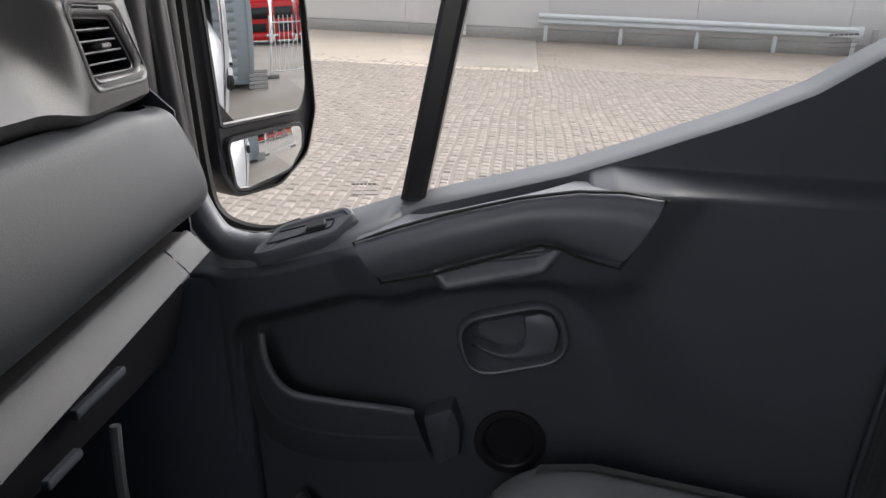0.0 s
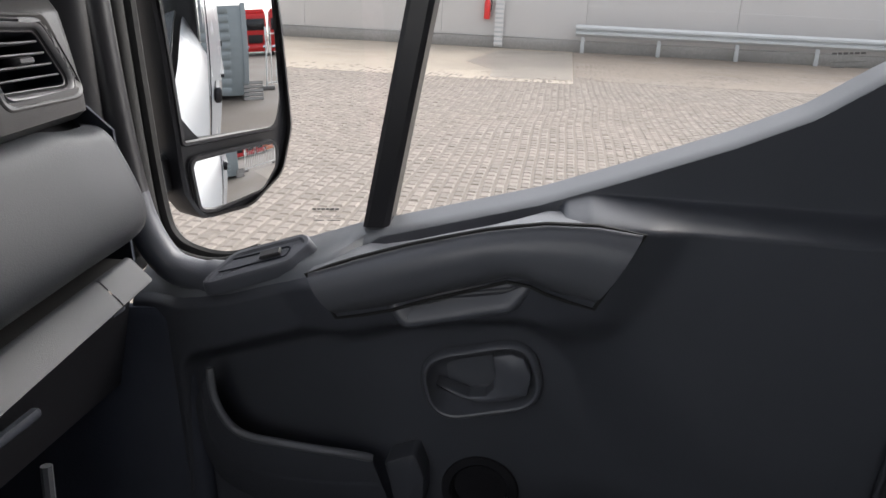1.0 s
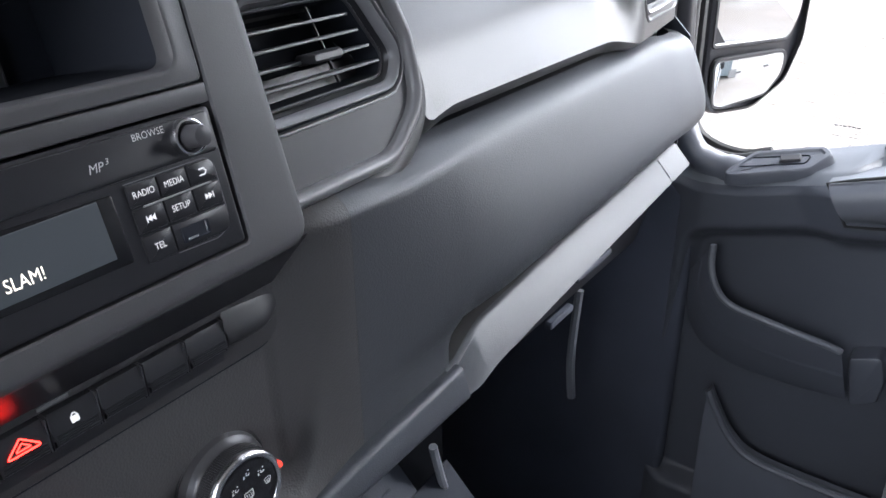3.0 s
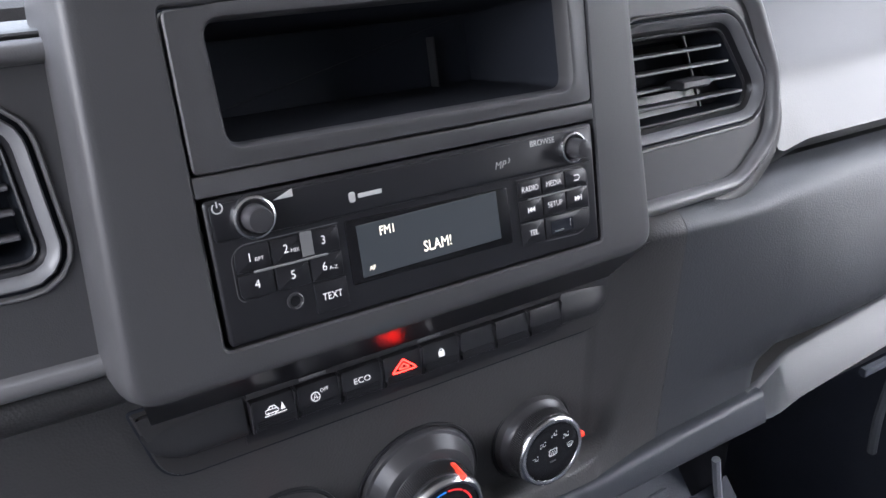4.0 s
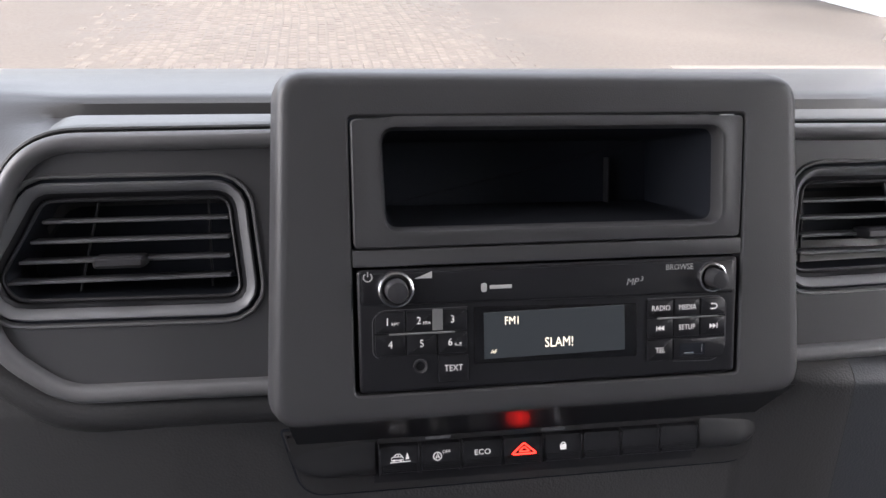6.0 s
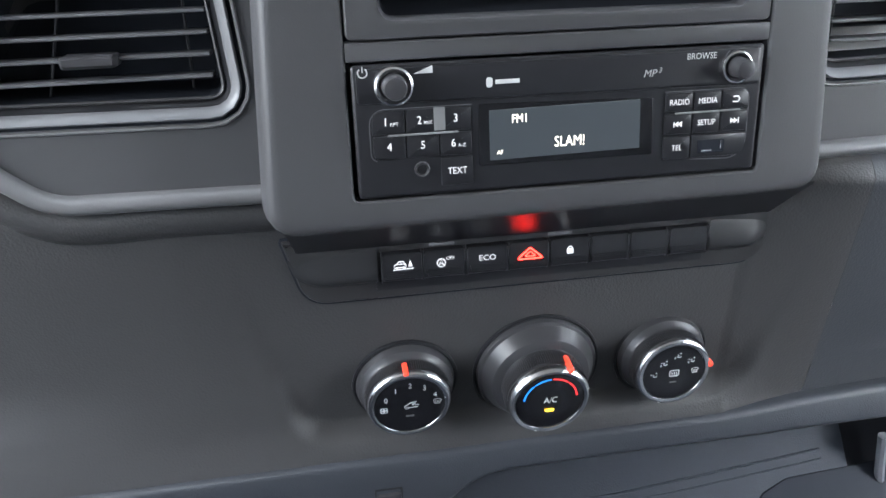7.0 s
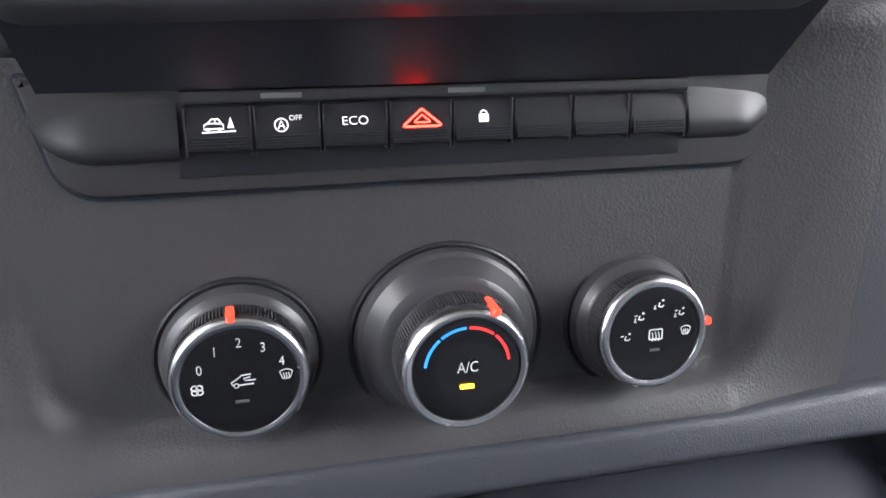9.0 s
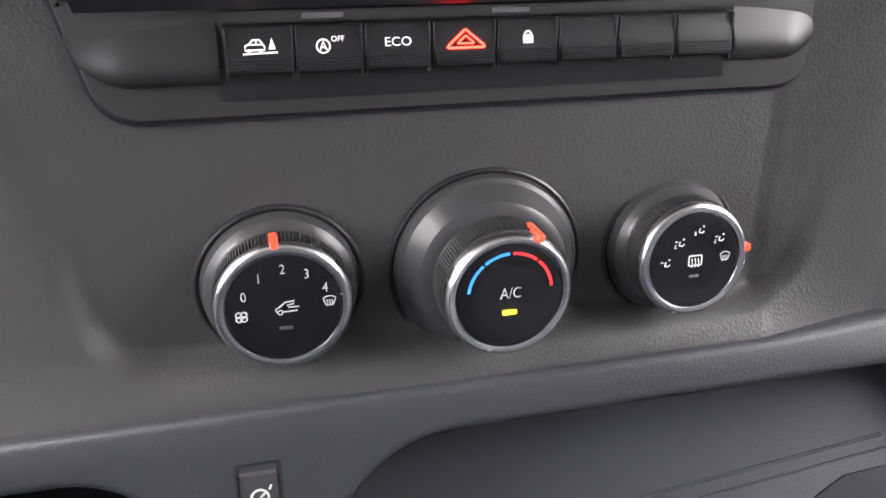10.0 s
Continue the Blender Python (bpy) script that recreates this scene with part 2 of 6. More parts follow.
def part(name, geo, material, parent=None, label="", sharp=38.0, frame_m=VAN):
    """One mesh object from (vertices, faces), under a thing or part, or on its own in the setting."""
    me = flat_mesh(name, geo[0], geo[1], sharp)
    me.materials.append(material)
    co = np.empty(len(me.vertices) * 3)
    me.vertices.foreach_get("co", co)
    co = co.reshape(-1, 3)
    c = Vector(((co.min(0) + co.max(0)) / 2).tolist())
    me.transform(Matrix.Translation(-c))
    ob = new(name, me)
    ORIGIN[ob.name] = c
    if parent is not None:
        ob.parent = parent
        ob.matrix_basis = Matrix.Translation(c - ORIGIN[parent.name])
    else:
        ob.matrix_basis = frame_m @ Matrix.Translation(c)
    if label:
        tagged(ob, label)
    return ob


def join(*geos):
    vs, fs = [], []
    for v, fc in geos:
        k = len(vs)
        vs += [tuple(p) for p in v]
        fs += [[i + k for i in face] for face in fc]
    return vs, fs


def moved(geo, m):
    return [tuple(m @ Vector(v)) for v in geo[0]], geo[1]


def loft(rings, closed=True, cap0=False, cap1=False):
    n = len(rings[0])
    vs = [tuple(p) for r in rings for p in r]
    fs = []
    for a in range(len(rings) - 1):
        for i in range(n if closed else n - 1):
            j = (i + 1) % n
            fs.append([a * n + i, a * n + j, (a + 1) * n + j, (a + 1) * n + i])
    if cap0:
        fs.append(list(range(n))[::-1])
    if cap1:
        fs.append([(len(rings) - 1) * n + i for i in range(n)])
    return vs, fs


def rpoly(pts, r, seg=5):
    """A polygon with rounded corners; r is one radius or one for each corner."""
    out = []
    n = len(pts)
    for i in range(n):
        p = Vector(pts[i])
        a = Vector(pts[i - 1]) - p
        b = Vector(pts[(i + 1) % n]) - p
        ri = r[i] if isinstance(r, (list, tuple)) else r
        ang = a.angle(b)
        d = min(ri / max(math.tan(ang / 2), 1e-3), a.length * 0.48, b.length * 0.48)
        pa = p + a.normalized() * d
        pb = p + b.normalized() * d
        for k in range(seg + 1):
            t = k / seg
            out.append(tuple((1 - t) ** 2 * pa + 2 * t * (1 - t) * p + t * t * pb))
    return out


def inset(poly, d):
    """The outline moved inwards by d (outwards: minus)."""
    area = sum(poly[i - 1][0] * poly[i][1] - poly[i][0] * poly[i - 1][1] for i in range(len(poly)))
    s = 1 if area > 0 else -1
    out = []
    n = len(poly)
    for i in range(n):
        a = Vector(poly[i - 1])
        p = Vector(poly[i])
        b = Vector(poly[(i + 1) % n])
        t = (b - a)
        if t.length < 1e-9:
            out.append(tuple(p))
            continue
        t.normalize()
        out.append((p.x - t.y * d * s, p.y + t.x * d * s))
    return out


def polar(poly, c, n=120):
    """The outline seen from c, read at n even angles; outlines read so from one middle match point by point."""
    out = []
    for i in range(n):
        dx, dy = math.cos(2 * math.pi * i / n), math.sin(2 * math.pi * i / n)
        best = 0.0
        for k in range(len(poly)):
            ax, ay = poly[k - 1][0] - c[0], poly[k - 1][1] - c[1]
            bx, by = poly[k][0] - c[0], poly[k][1] - c[1]
            ex, ey = bx - ax, by - ay
            den = dx * ey - dy * ex
            if abs(den) < 1e-12:
                continue
            t = (ax * ey - ay * ex) / den
            s = (ax * dy - ay * dx) / den
            if t > 0 and -1e-6 <= s <= 1 + 1e-6:
                best = max(best, t)
        out.append((c[0] + dx * best, c[1] + dy * best))
    return out


def ring3(poly, w):
    return [(x, y, w) for x, y in poly]


def plate(poly, w0, w1, bev=0.001, seg=2, back=False):
    """A flat body with a rounded front edge, from depth w0 to w1, in the plane's own axes."""
    rings = [ring3(poly, w0)]
    s = 1 if w1 > w0 else -1
    for k in range(seg + 1):
        a = math.pi / 2 * k / seg
        rings.append(ring3(inset(poly, bev * (1 - math.cos(a))), w1 - s * bev * (1 - math.sin(a))))
    return loft(rings, True, back, True)


def frame_loft(polys_w, cap_last=False, cap_first=False):
    """A body through outlines of equal point counts, each at its depth."""
    return loft([ring3(p, w) for p, w in polys_w], True, cap_first, cap_last)


def rect(x0, y0, x1, y1):
    return [(x0, y0), (x1, y0), (x1, y1), (x0, y1)]


def disc(cx, cy, r, n=40):
    return [(cx + r * math.cos(2 * math.pi * i / n), cy + r * math.sin(2 * math.pi * i / n)) for i in range(n)]


def turned(profile, n=48):
    """A body of revolution about the local z axis from (radius, height) pairs."""
    return loft([[(r * math.cos(2 * math.pi * i / n), r * math.sin(2 * math.pi * i / n), h) for i in range(n)] for r, h in profile], True, False, profile[-1][0] > 1e-5)


def tube(path, r, n=8, closed=False):
    path = [Vector(p) for p in path]
    rings = []
    m = len(path)
    for i, p in enumerate(path):
        a = path[i - 1] if (i or closed) else p
        b = path[(i + 1) % m] if (i < m - 1 or closed) else p
        t = (b - a).normalized()
        if i == 0:
            s = t.cross(Vector((0, 0, 1)) if abs(t.z) < 0.9 else Vector((0, 1, 0)))
        s = (s - t * s.dot(t)).normalized()
        u = s.cross(t)
        rr = r[i] if isinstance(r, (list, tuple)) else r
        rings.append([tuple(p + rr * (math.cos(2 * math.pi * k / n) * s + math.sin(2 * math.pi * k / n) * u)) for k in range(n)])
    if closed:
        rings.append(rings[0])
    return loft(rings, True, not closed, not closed)


def box(x0, y0, z0, x1, y1, z1, bev=0.0):
    if bev <= 0:
        r = rect(x0, y0, x1, y1)
        return loft([ring3(r, z0), ring3(r, z1)], True, True, True)
    r = rpoly(rect(x0, y0, x1, y1), bev, 3)
    return loft([ring3(inset(r, bev * 0.7), z0), ring3(r, z0 + bev), ring3(r, z1 - bev), ring3(inset(r, bev * 0.7), z1)], True, True, True)


def field(us, vs, fn):
    """A sheet over a grid of u and v; fn gives the place."""
    verts = [fn(u, v) for v in vs for u in us]
    n = len(us)
    faces = [[j * n + i, j * n + i + 1, (j + 1) * n + i + 1, (j + 1) * n + i] for j in range(len(vs) - 1) for i in range(n - 1)]
    return verts, faces


def lerp_table(table, x):
    """Smooth reading of a short table of (x, value...)."""
    xs = [row[0] for row in table]
    if x <= xs[0]:
        return table[0][1:]
    if x >= xs[-1]:
        return table[-1][1:]
    for a, b in zip(table, table[1:]):
        if a[0] <= x <= b[0]:
            t = (x - a[0]) / (b[0] - a[0])
            return tuple(p + (q - p) * t for p, q in zip(a[1:], b[1:]))


def densify(pts, n):
    """A smooth curve through few points."""
    out = []
    m = len(pts)
    for i in range(m - 1):
        p0, p1, p2, p3 = (Vector(pts[max(i - 1, 0)]), Vector(pts[i]), Vector(pts[i + 1]), Vector(pts[min(i + 2, m - 1)]))
        for k in range(n):
            t = k / n
            out.append(tuple(0.5 * (2 * p1 + (p2 - p0) * t + (2 * p0 - 5 * p1 + 4 * p2 - p3) * t * t + (3 * p1 - 3 * p2 + p3 - p0) * t ** 3)))
    out.append(tuple(pts[-1]))
    return out


def smooth01(t):
    t = min(max(t, 0.0), 1.0)
    return t * t * (3 - 2 * t)


def plane_m(origin, e1, e2):
    e1 = Vector(e1).normalized()
    e2 = Vector(e2)
    e2 = (e2 - e1 * e2.dot(e1)).normalized()
    e3 = e1.cross(e2)
    o = Vector(origin)
    return Matrix(((e1.x, e2.x, e3.x, o.x), (e1.y, e2.y, e3.y, o.y), (e1.z, e2.z, e3.z, o.z), (0, 0, 0, 1)))


def lettering(name, body, size, m, x, y, w, material, parent, align="CENTER", shear=0.0, wide=1.0):
    """Printed characters in the plane m, centred at (x, y), w above it."""
    cu = bpy.data.curves.new(name, "FONT")
    cu.body = body
    cu.size = size
    cu.align_x = align
    cu.align_y = "CENTER"
    cu.shear = shear
    cu.resolution_u = 3
    tmp = new("tmp", cu)
    bpy.context.view_layer.update()
    me = bpy.data.meshes.new_from_object(tmp.evaluated_get(bpy.context.evaluated_depsgraph_get()))
    vs = [(v.co.x * wide + x, v.co.y + y, w) for v in me.vertices]
    fs = [list(p.vertices) for p in me.polygons]
    bpy.data.objects.remove(tmp)
    bpy.data.meshes.remove(me)
    return part(name, moved((vs, fs), m), material, parent)


def stroke(pts, r, w, closed=False):
    """A printed line in a plane: a thin flat ribbon."""
    vs, fs = [], []
    n = len(pts)
    for i in range(n):
        p = Vector(pts[i])
        a = Vector(pts[i - 1]) if (i or closed) else p
        b = Vector(pts[(i + 1) % n]) if (i < n - 1 or closed) else p
        t = (b - a)
        t = t.normalized() if t.length > 1e-9 else Vector((1, 0))
        vs += [(p.x - t.y * r, p.y + t.x * r, w), (p.x + t.y * r, p.y - t.x * r, w)]
    for i in range(n if closed else n - 1):
        j = (i + 1) % n
        fs.append([2 * i, 2 * i + 1, 2 * j + 1, 2 * j])
    return vs, fs


def arc(cx, cy, r, a0, a1, n=14):
    return [(cx + r * math.cos(radians(a0 + (a1 - a0) * i / n)), cy + r * math.sin(radians(a0 + (a1 - a0) * i / n))) for i in range(n + 1)]


# ---- dashboard ----
TILT0 = math.atan2(0.0138, 0.056)
UP0 = (0, math.sin(TILT0), math.cos(TILT0))
FACE = plane_m((0, 0, 1.52), (1, 0, 0), UP0)   # plane of the radio and its surround; w points at the cabin

dash = thing("dashboard", (0.15, 0.15, 1.2), "dark grey moulded plastic dashboard below the windscreen", "dashboard")

# lower front of the dashboard: fascia in the middle, bulging glovebox lid beside it
MID = [(1.255, 0.02), (1.300, -0.004), (1.304, 0.0), (1.315, 0.008), (1.34, 0.012), (1.40, 0.0145), (1.44, 0.016), (1.475, 0.024)]
LID = [(0.0, 0.060), (0.05, 0.052), (0.09, 0.036), (0.13, 0.018), (0.2, 0.0025), (0.28, -0.008), (0.37, -0.0125), (0.5, -0.011), (0.65, -0.0055), (0.8, 0.002), (0.9, 0.008), (0.95, 0.013), (0.985, 0.021), (1.0, 0.036)]


LID_CURVE = densify(LID, 6)


def seg_dist(p, a, b):
    d = b - a
    t = max(0, min(1, (p - a).dot(d) / max(d.length_squared, 1e-12)))
    return (p - a - d * t).length


def inside(poly, p):
    r = False
    for i in range(len(poly)):
        a, b = poly[i - 1], poly[i]
        if (a[1] > p[1]) != (b[1] > p[1]) and p[0] < (b[0] - a[0]) * (p[1] - a[1]) / (b[1] - a[1]) + a[0]:
            r = not r
    return r


def signed(poly, p):
    v = Vector(p)
    d = min(seg_dist(v, Vector(poly[i - 1]), Vector(poly[i])) for i in range(len(poly)))
    return -d if inside(poly, p) else d


PANEL_R = rpoly([(-0.160, 1.45), (-0.131, 1.304), (0.130, 1.304), (0.168, 1.45)], [0.01, 0.03, 0.03, 0.01], 6)
SUNK = [(1.285, 0.0060), (1.31, 0.0105), (1.34, 0.0125), (1.40, 0.0145), (1.44, 0.016), (1.475, 0.024)]
PROUD = [(1.285, -0.0075), (1.2925, -0.0062), (1.300, -0.0022), (1.312, 0.0028), (1.33, 0.0068), (1.35, 0.0098), (1.375, 0.0123), (1.40, 0.0138), (1.44, 0.016), (1.475, 0.024)]


def fascia(x, z):
    """Control panel sunk into a front that swells towards the console; bends away on the driver's side."""
    d = signed(PANEL_R, (x, z))
    k = smooth01((d + 0.0045) / 0.009)
    y = lerp_table(SUNK, z)[0] * (1 - k) + lerp_table(PROUD, z)[0] * k
    if x > 0.12:
        y += (0.0015 - y) * smooth01((x - 0.105) / 0.07) * smooth01((1.46 - z) / 0.02)
    if x < -0.181:
        y += 0.10 * (-0.181 - x) * smooth01((z - 1.30) / 0.05)
    return (x, y, z)


xs = [-0.42 + 0.00275 * i for i in range(218)]
zs = [1.2875 + 0.0022 * i for i in range(85)]
part("center_fascia", field([x for x in xs if x <= 0.1745], zs, fascia), DASH, dash, "grained black-grey control fascia")


LEDGE_T = [(-0.42, -0.004, 1.301, -0.021, 1.268), (0.10, -0.004, 1.301, -0.021, 1.268), (0.20, -0.004, 1.301, -0.013, 1.275), (0.268, -0.002, 1.299, -0.008, 1.2735),
           (0.30, 0.009, 1.2965, -0.001, 1.2618), (0.33, 0.018, 1.2955, 0.002, 1.265), (0.45, 0.0217, 1.3039, 0.0022, 1.277), (0.65, 0.0197, 1.3194, 0.0011, 1.297), (0.735, 0.018, 1.326, 0.001, 1.3055)]


def lid(x, q):
    """Lid surface: q runs from the ledge to the groove above; the nose bulges most away from the middle of the dashboard."""
    k = smooth01((x - 0.175) / 0.17)
    top = 1.452 - 0.006 * smooth01((x - 0.64) / 0.06)
    low = lerp_table(LEDGE_T, x)[1] + 0.001 - 0.012 * (1 - smooth01((x - 0.262) / 0.02))
    z = low + (top - low) * q
    near = fascia(0.1745, z)[1]
    y = near * (1 - k) + lerp_table(LID_CURVE, max(q, 0.2 * (1 - smooth01((x - 0.262) / 0.03))))[0] * k
    if q > 0.9:
        y = y + (lerp_table(LID_CURVE, q)[0] - y) * smooth01((q - 0.9) / 0.1) * smooth01((x - 0.18) / 0.06)
    e = smooth01((x - 0.702) / 0.034)
    return (x, y + 0.016 * e * e, z)


lid_geo = field([0.1744 + 0.00747 * i for i in range(76)], [i / 80 for i in range(81)], lid)


def in_edge_shade(face):
    """Whether a face lies in the painted shade of the lid's recessed lower edge, which widens towards the console."""
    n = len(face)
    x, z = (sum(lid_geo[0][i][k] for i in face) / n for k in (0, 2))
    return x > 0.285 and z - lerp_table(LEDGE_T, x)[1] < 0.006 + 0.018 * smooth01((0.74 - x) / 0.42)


# Faces of the lid's foot are split off and blackened as shade.
shade_faces = [in_edge_shade(f) for f in lid_geo[1]]
part("glovebox_lid", (lid_geo[0], [f for f, k in zip(lid_geo[1], shade_faces) if not k]), LIDP, dash, "bulging dark grey glovebox lid")
part("lid_edge_shade", (lid_geo[0], [f for f, k in zip(lid_geo[1], shade_faces) if k]), SEAL_AND_SHADE, dash, "black band painted as shade along the lid's recessed edge")

# pale ledge under the fascia and the lid, in three lengths


def ledge(x0, x1, n):
    rings = []
    for i in range(n + 1):
        x = x0 + (x1 - x0) * i / n
        yt, zt, yb, zb = lerp_table(LEDGE_T, x)
        rings.append([(x, yt + 0.006, zt + 0.0002), (x, yt + 0.003, zt + 0.0002), (x, yt, zt - 0.0015), (x, yb + 0.002, zb + 0.003), (x, yb, zb), (x, yb + 0.003, zb - 0.003), (x, yb + 0.03, zb - 0.006)])
    return loft(rings, False)


part("ledge", ledge(0.258, 0.676, 36), LEDGE_DIMMED, dash, "pale grey ledge below the glovebox lid")
# Black strip on the ledge in place of the shade under the lid.
part("ledge_shade_strip", loft([[(x, lerp_table(LEDGE_T, x)[0] + 0.062, lerp_table(LEDGE_T, x)[1] + 0.003), (x, lerp_table(LEDGE_T, x)[0] + 0.005, lerp_table(LEDGE_T, x)[1] + 0.0008)] for x in [0.262 + 0.0118 * i for i in range(40)]], False), SEAL_AND_SHADE, dash, "black strip standing in for the shade below the glovebox lid")
part("ledge", ledge(0.6780, 0.728, 4), LEDGE_DIMMED, dash)
part("joint_backing", join(box(0.668, 0.020, 1.296, 0.688, 0.040, 1.3195), box(0.668, 0.006, 1.2925, 0.688, 0.040, 1.3015)), SHADED_DASH, dash)

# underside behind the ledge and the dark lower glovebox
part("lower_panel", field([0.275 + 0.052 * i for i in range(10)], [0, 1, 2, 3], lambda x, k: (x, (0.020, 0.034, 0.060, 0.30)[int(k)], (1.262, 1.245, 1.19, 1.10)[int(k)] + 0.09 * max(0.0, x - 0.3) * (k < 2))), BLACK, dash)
for cx, cy, cz, ln in ((0.545, 0.026, 1.2505, 0.075), (0.492, 0.032, 1.2160, 0.045)):
    part("latch_strip", moved(box(-ln / 2, -0.004, -0.004, ln / 2, 0.004, 0.004, 0.002), Matrix.Translation((cx, cy, cz))), SHADED_DASH, dash)

# console face with a cup recess, a rocker switch and an open niche
CON = plane_m((0, -0.006, 1.301), (1, 0, 0), (0, 0.28, 0.96))
face_poly = []
face_poly += [(-0.42, -0.24), (-0.252, -0.24)]
face_poly += arc(-0.205, -0.070, 0.0425, 180, 92, 10)
face_poly += arc(-0.150, -0.0675, 0.040, 88, 0, 10)
face_poly += [(-0.1095, -0.24), (-0.0635, -0.24)]
face_poly += arc(-0.012, -0.0785, 0.051, 178, 92, 10)
face_poly += [(0.268, -0.0265), (0.268, -0.0005), (0.19, -0.004), (0.12, -0.0085), (-0.42, -0.0085)]
part("console_face", moved(plate(face_poly, -0.012, 0.001, 0.0045, 4), CON), LEDGE, dash, "grey console face below the controls")
# walls of the two recesses
cup_edge = [(-0.252, -0.24)] + arc(-0.205, -0.070, 0.0425, 180, 92, 10) + arc(-0.150, -0.0675, 0.040, 88, 0, 10) + [(-0.1095, -0.24)]
part("cup_recess", moved(loft([ring3(cup_edge, -0.002), ring3([(x * 0.97 - 0.005, y - 0.004) for x, y in cup_edge], -0.03), ring3([(x * 0.9 - 0.02, y * 0.98 - 0.012) for x, y in cup_edge], -0.075)], False), CON), DASH, dash)
part("cup_back", moved(field([-0.30, -0.10], [-0.26, 0.0], lambda u, v: (u, v, -0.072)), CON), SHADED_DASH, dash)
part("cup_floor", moved(field([-0.30 + 0.02 * i for i in range(11)], [0, 1, 2, 3, 4], lambda u, k: (u, (-0.052, -0.062, -0.085, -0.14, -0.24)[int(k)], (-0.034, -0.022, -0.014, -0.009, -0.004)[int(k)])), CON), LEDGE, dash, "smooth grey scooped tray")
nic = [(-0.0635, -0.24)] + arc(-0.012, -0.0785, 0.051, 178, 92, 10) + [(0.268, -0.0265)]
# Dark plate standing in for the shade of a narrow notch.
part("cup_notch_shade", moved(plate(rpoly([(-0.141, -0.066), (-0.141, -0.10), (-0.133, -0.125), (-0.126, -0.10), (-0.128, -0.062)], 0.004, 3), -0.030, -0.0085, 0.002), CON), VOID, dash)
part("niche_wall", moved(loft([ring3(nic, -0.002), ring3([(x + 0.004, y - 0.003) for x, y in nic], -0.03), ring3([(x + 0.012, y - 0.012) for x, y in nic], -0.10)], False), CON), DASH, dash)
part("niche_back", moved(field([-0.06, 0.27], [-0.09, 0.0], lambda u, v: (u, v, -0.10)), CON), DASH, dash)
# Shelf coloured darker for the shade under the strip.
part("niche_floor", moved(field([-0.07 + 0.03 * i for i in range(12)], [0, 1, 2], lambda u, k: (u, (-0.062, -0.072, -0.20)[int(k)], (-0.099, -0.088, -0.016)[int(k)])), CON), SHADED_DASH, dash, "smooth shelf in the open niche, shade put into its colour")
NFL = CON @ plane_m((0, -0.072, -0.088), (1, 0, 0), (0, 0.128, -0.072))   # the shelf's own plane
part("niche_lip", moved(tube([(-0.02, -0.040, 0.0005), (0.08, -0.0385, 0.0005), (0.24, -0.027, 0.0005)], 0.0010), NFL), SHADED_DASH, dash)
part("niche_lip", moved(tube([(0.03, -0.046, 0.0003), (0.12, -0.043, 0.0003), (0.24, -0.034, 0.0003)], 0.0007), NFL), SHADED_DASH, dash)
part("niche_rib", moved(tube([(-0.016, -0.036, 0.0), (-0.014, -0.066, 0.0), (-0.012, -0.145, 0.0)], 0.0010), NFL), SHADED_DASH, dash)
# Flat dark plate on the shelf where a cup hollow lies in shadow.
part("cup_hollow_shade", moved(plate([(0.30, -0.15), (0.192, -0.15), (0.184, -0.12), (0.178, -0.095), (0.176, -0.075), (0.180, -0.062), (0.190, -0.052), (0.21, -0.044), (0.30, -0.040)], -0.002, 0.0015, 0.0008), NFL), VOID, dash, "dark plate painted as a shaded cup hollow beside the shelf")

# padded top along the windscreen
TOP = [(0.075, 1.50), (0.060, 1.548), (0.0460, 1.5690), (0.0500, 1.5735), (0.078, 1.5745), (0.0815, 1.571), (0.0835, 1.564), (0.114, 1.5655), (0.116, 1.573), (0.12, 1.5755), (0.155, 1.577), (0.2, 1.5755), (0.30, 1.562), (0.50, 1.535)]
END = [(0.052, 1.448), (0.035, 1.456), (0.0260, 1.4665), (0.048, 1.505), (0.066, 1.523), (0.084, 1.541), (0.102, 1.557), (0.116, 1.566), (0.128, 1.5715), (0.14, 1.575), (0.16, 1.577), (0.2, 1.5755), (0.30, 1.562), (0.50, 1.535)]


POD = [(0.062, 1.449), (0.036, 1.4515), (0.0262, 1.4585), (0.0262, 1.470), (0.0298, 1.495), (0.0336, 1.520), (0.0372, 1.5385), (0.0450, 1.5490), (0.062, 1.5575), (0.088, 1.5645), (0.12, 1.571), (0.2, 1.5755), (0.30, 1.562), (0.50, 1.535)]


def top_ring(x):
    """Section of the padded top: ridged behind the radio, sloping beyond it, upright round the vent at the door end."""
    k = smooth01((abs(x) - 0.222) / 0.06)
    pod = smooth01((x - 0.535) / 0.060)
    turn = max(0.0, (x - 0.722) / 0.033)
    out = []
    for (a, b), (c, d), (e, g) in zip(TOP, END, POD):
        y = a + (c - a) * k
        z = b + (d - b) * k
        z -= 0.012 * (1 - smooth01((x - 0.265) / 0.045)) * max(0.0, (1.49 - z) / 0.04) * (k > 0.9)
        y += (e + 0.15 * (x - 0.655) * smooth01((0.07 - e) / 0.03) - y) * pod
        z += (g - z) * pod
        out.append((x, y + 0.03 * turn * turn, z))
    return out


# vent plane at the door end; the pad is open behind it
SV = plane_m((0.655, 0.032, 1.506), (1, 0.15, -0.02), (0, 0.15, 1))
ent = polar(rpoly([(-0.0545, -0.0345), (0.080, -0.0355), (0.0435, 0.0335), (-0.064, 0.0355)], [0.016, 0.014, 0.016, 0.012], 6), (0.0, 0.0), 144)


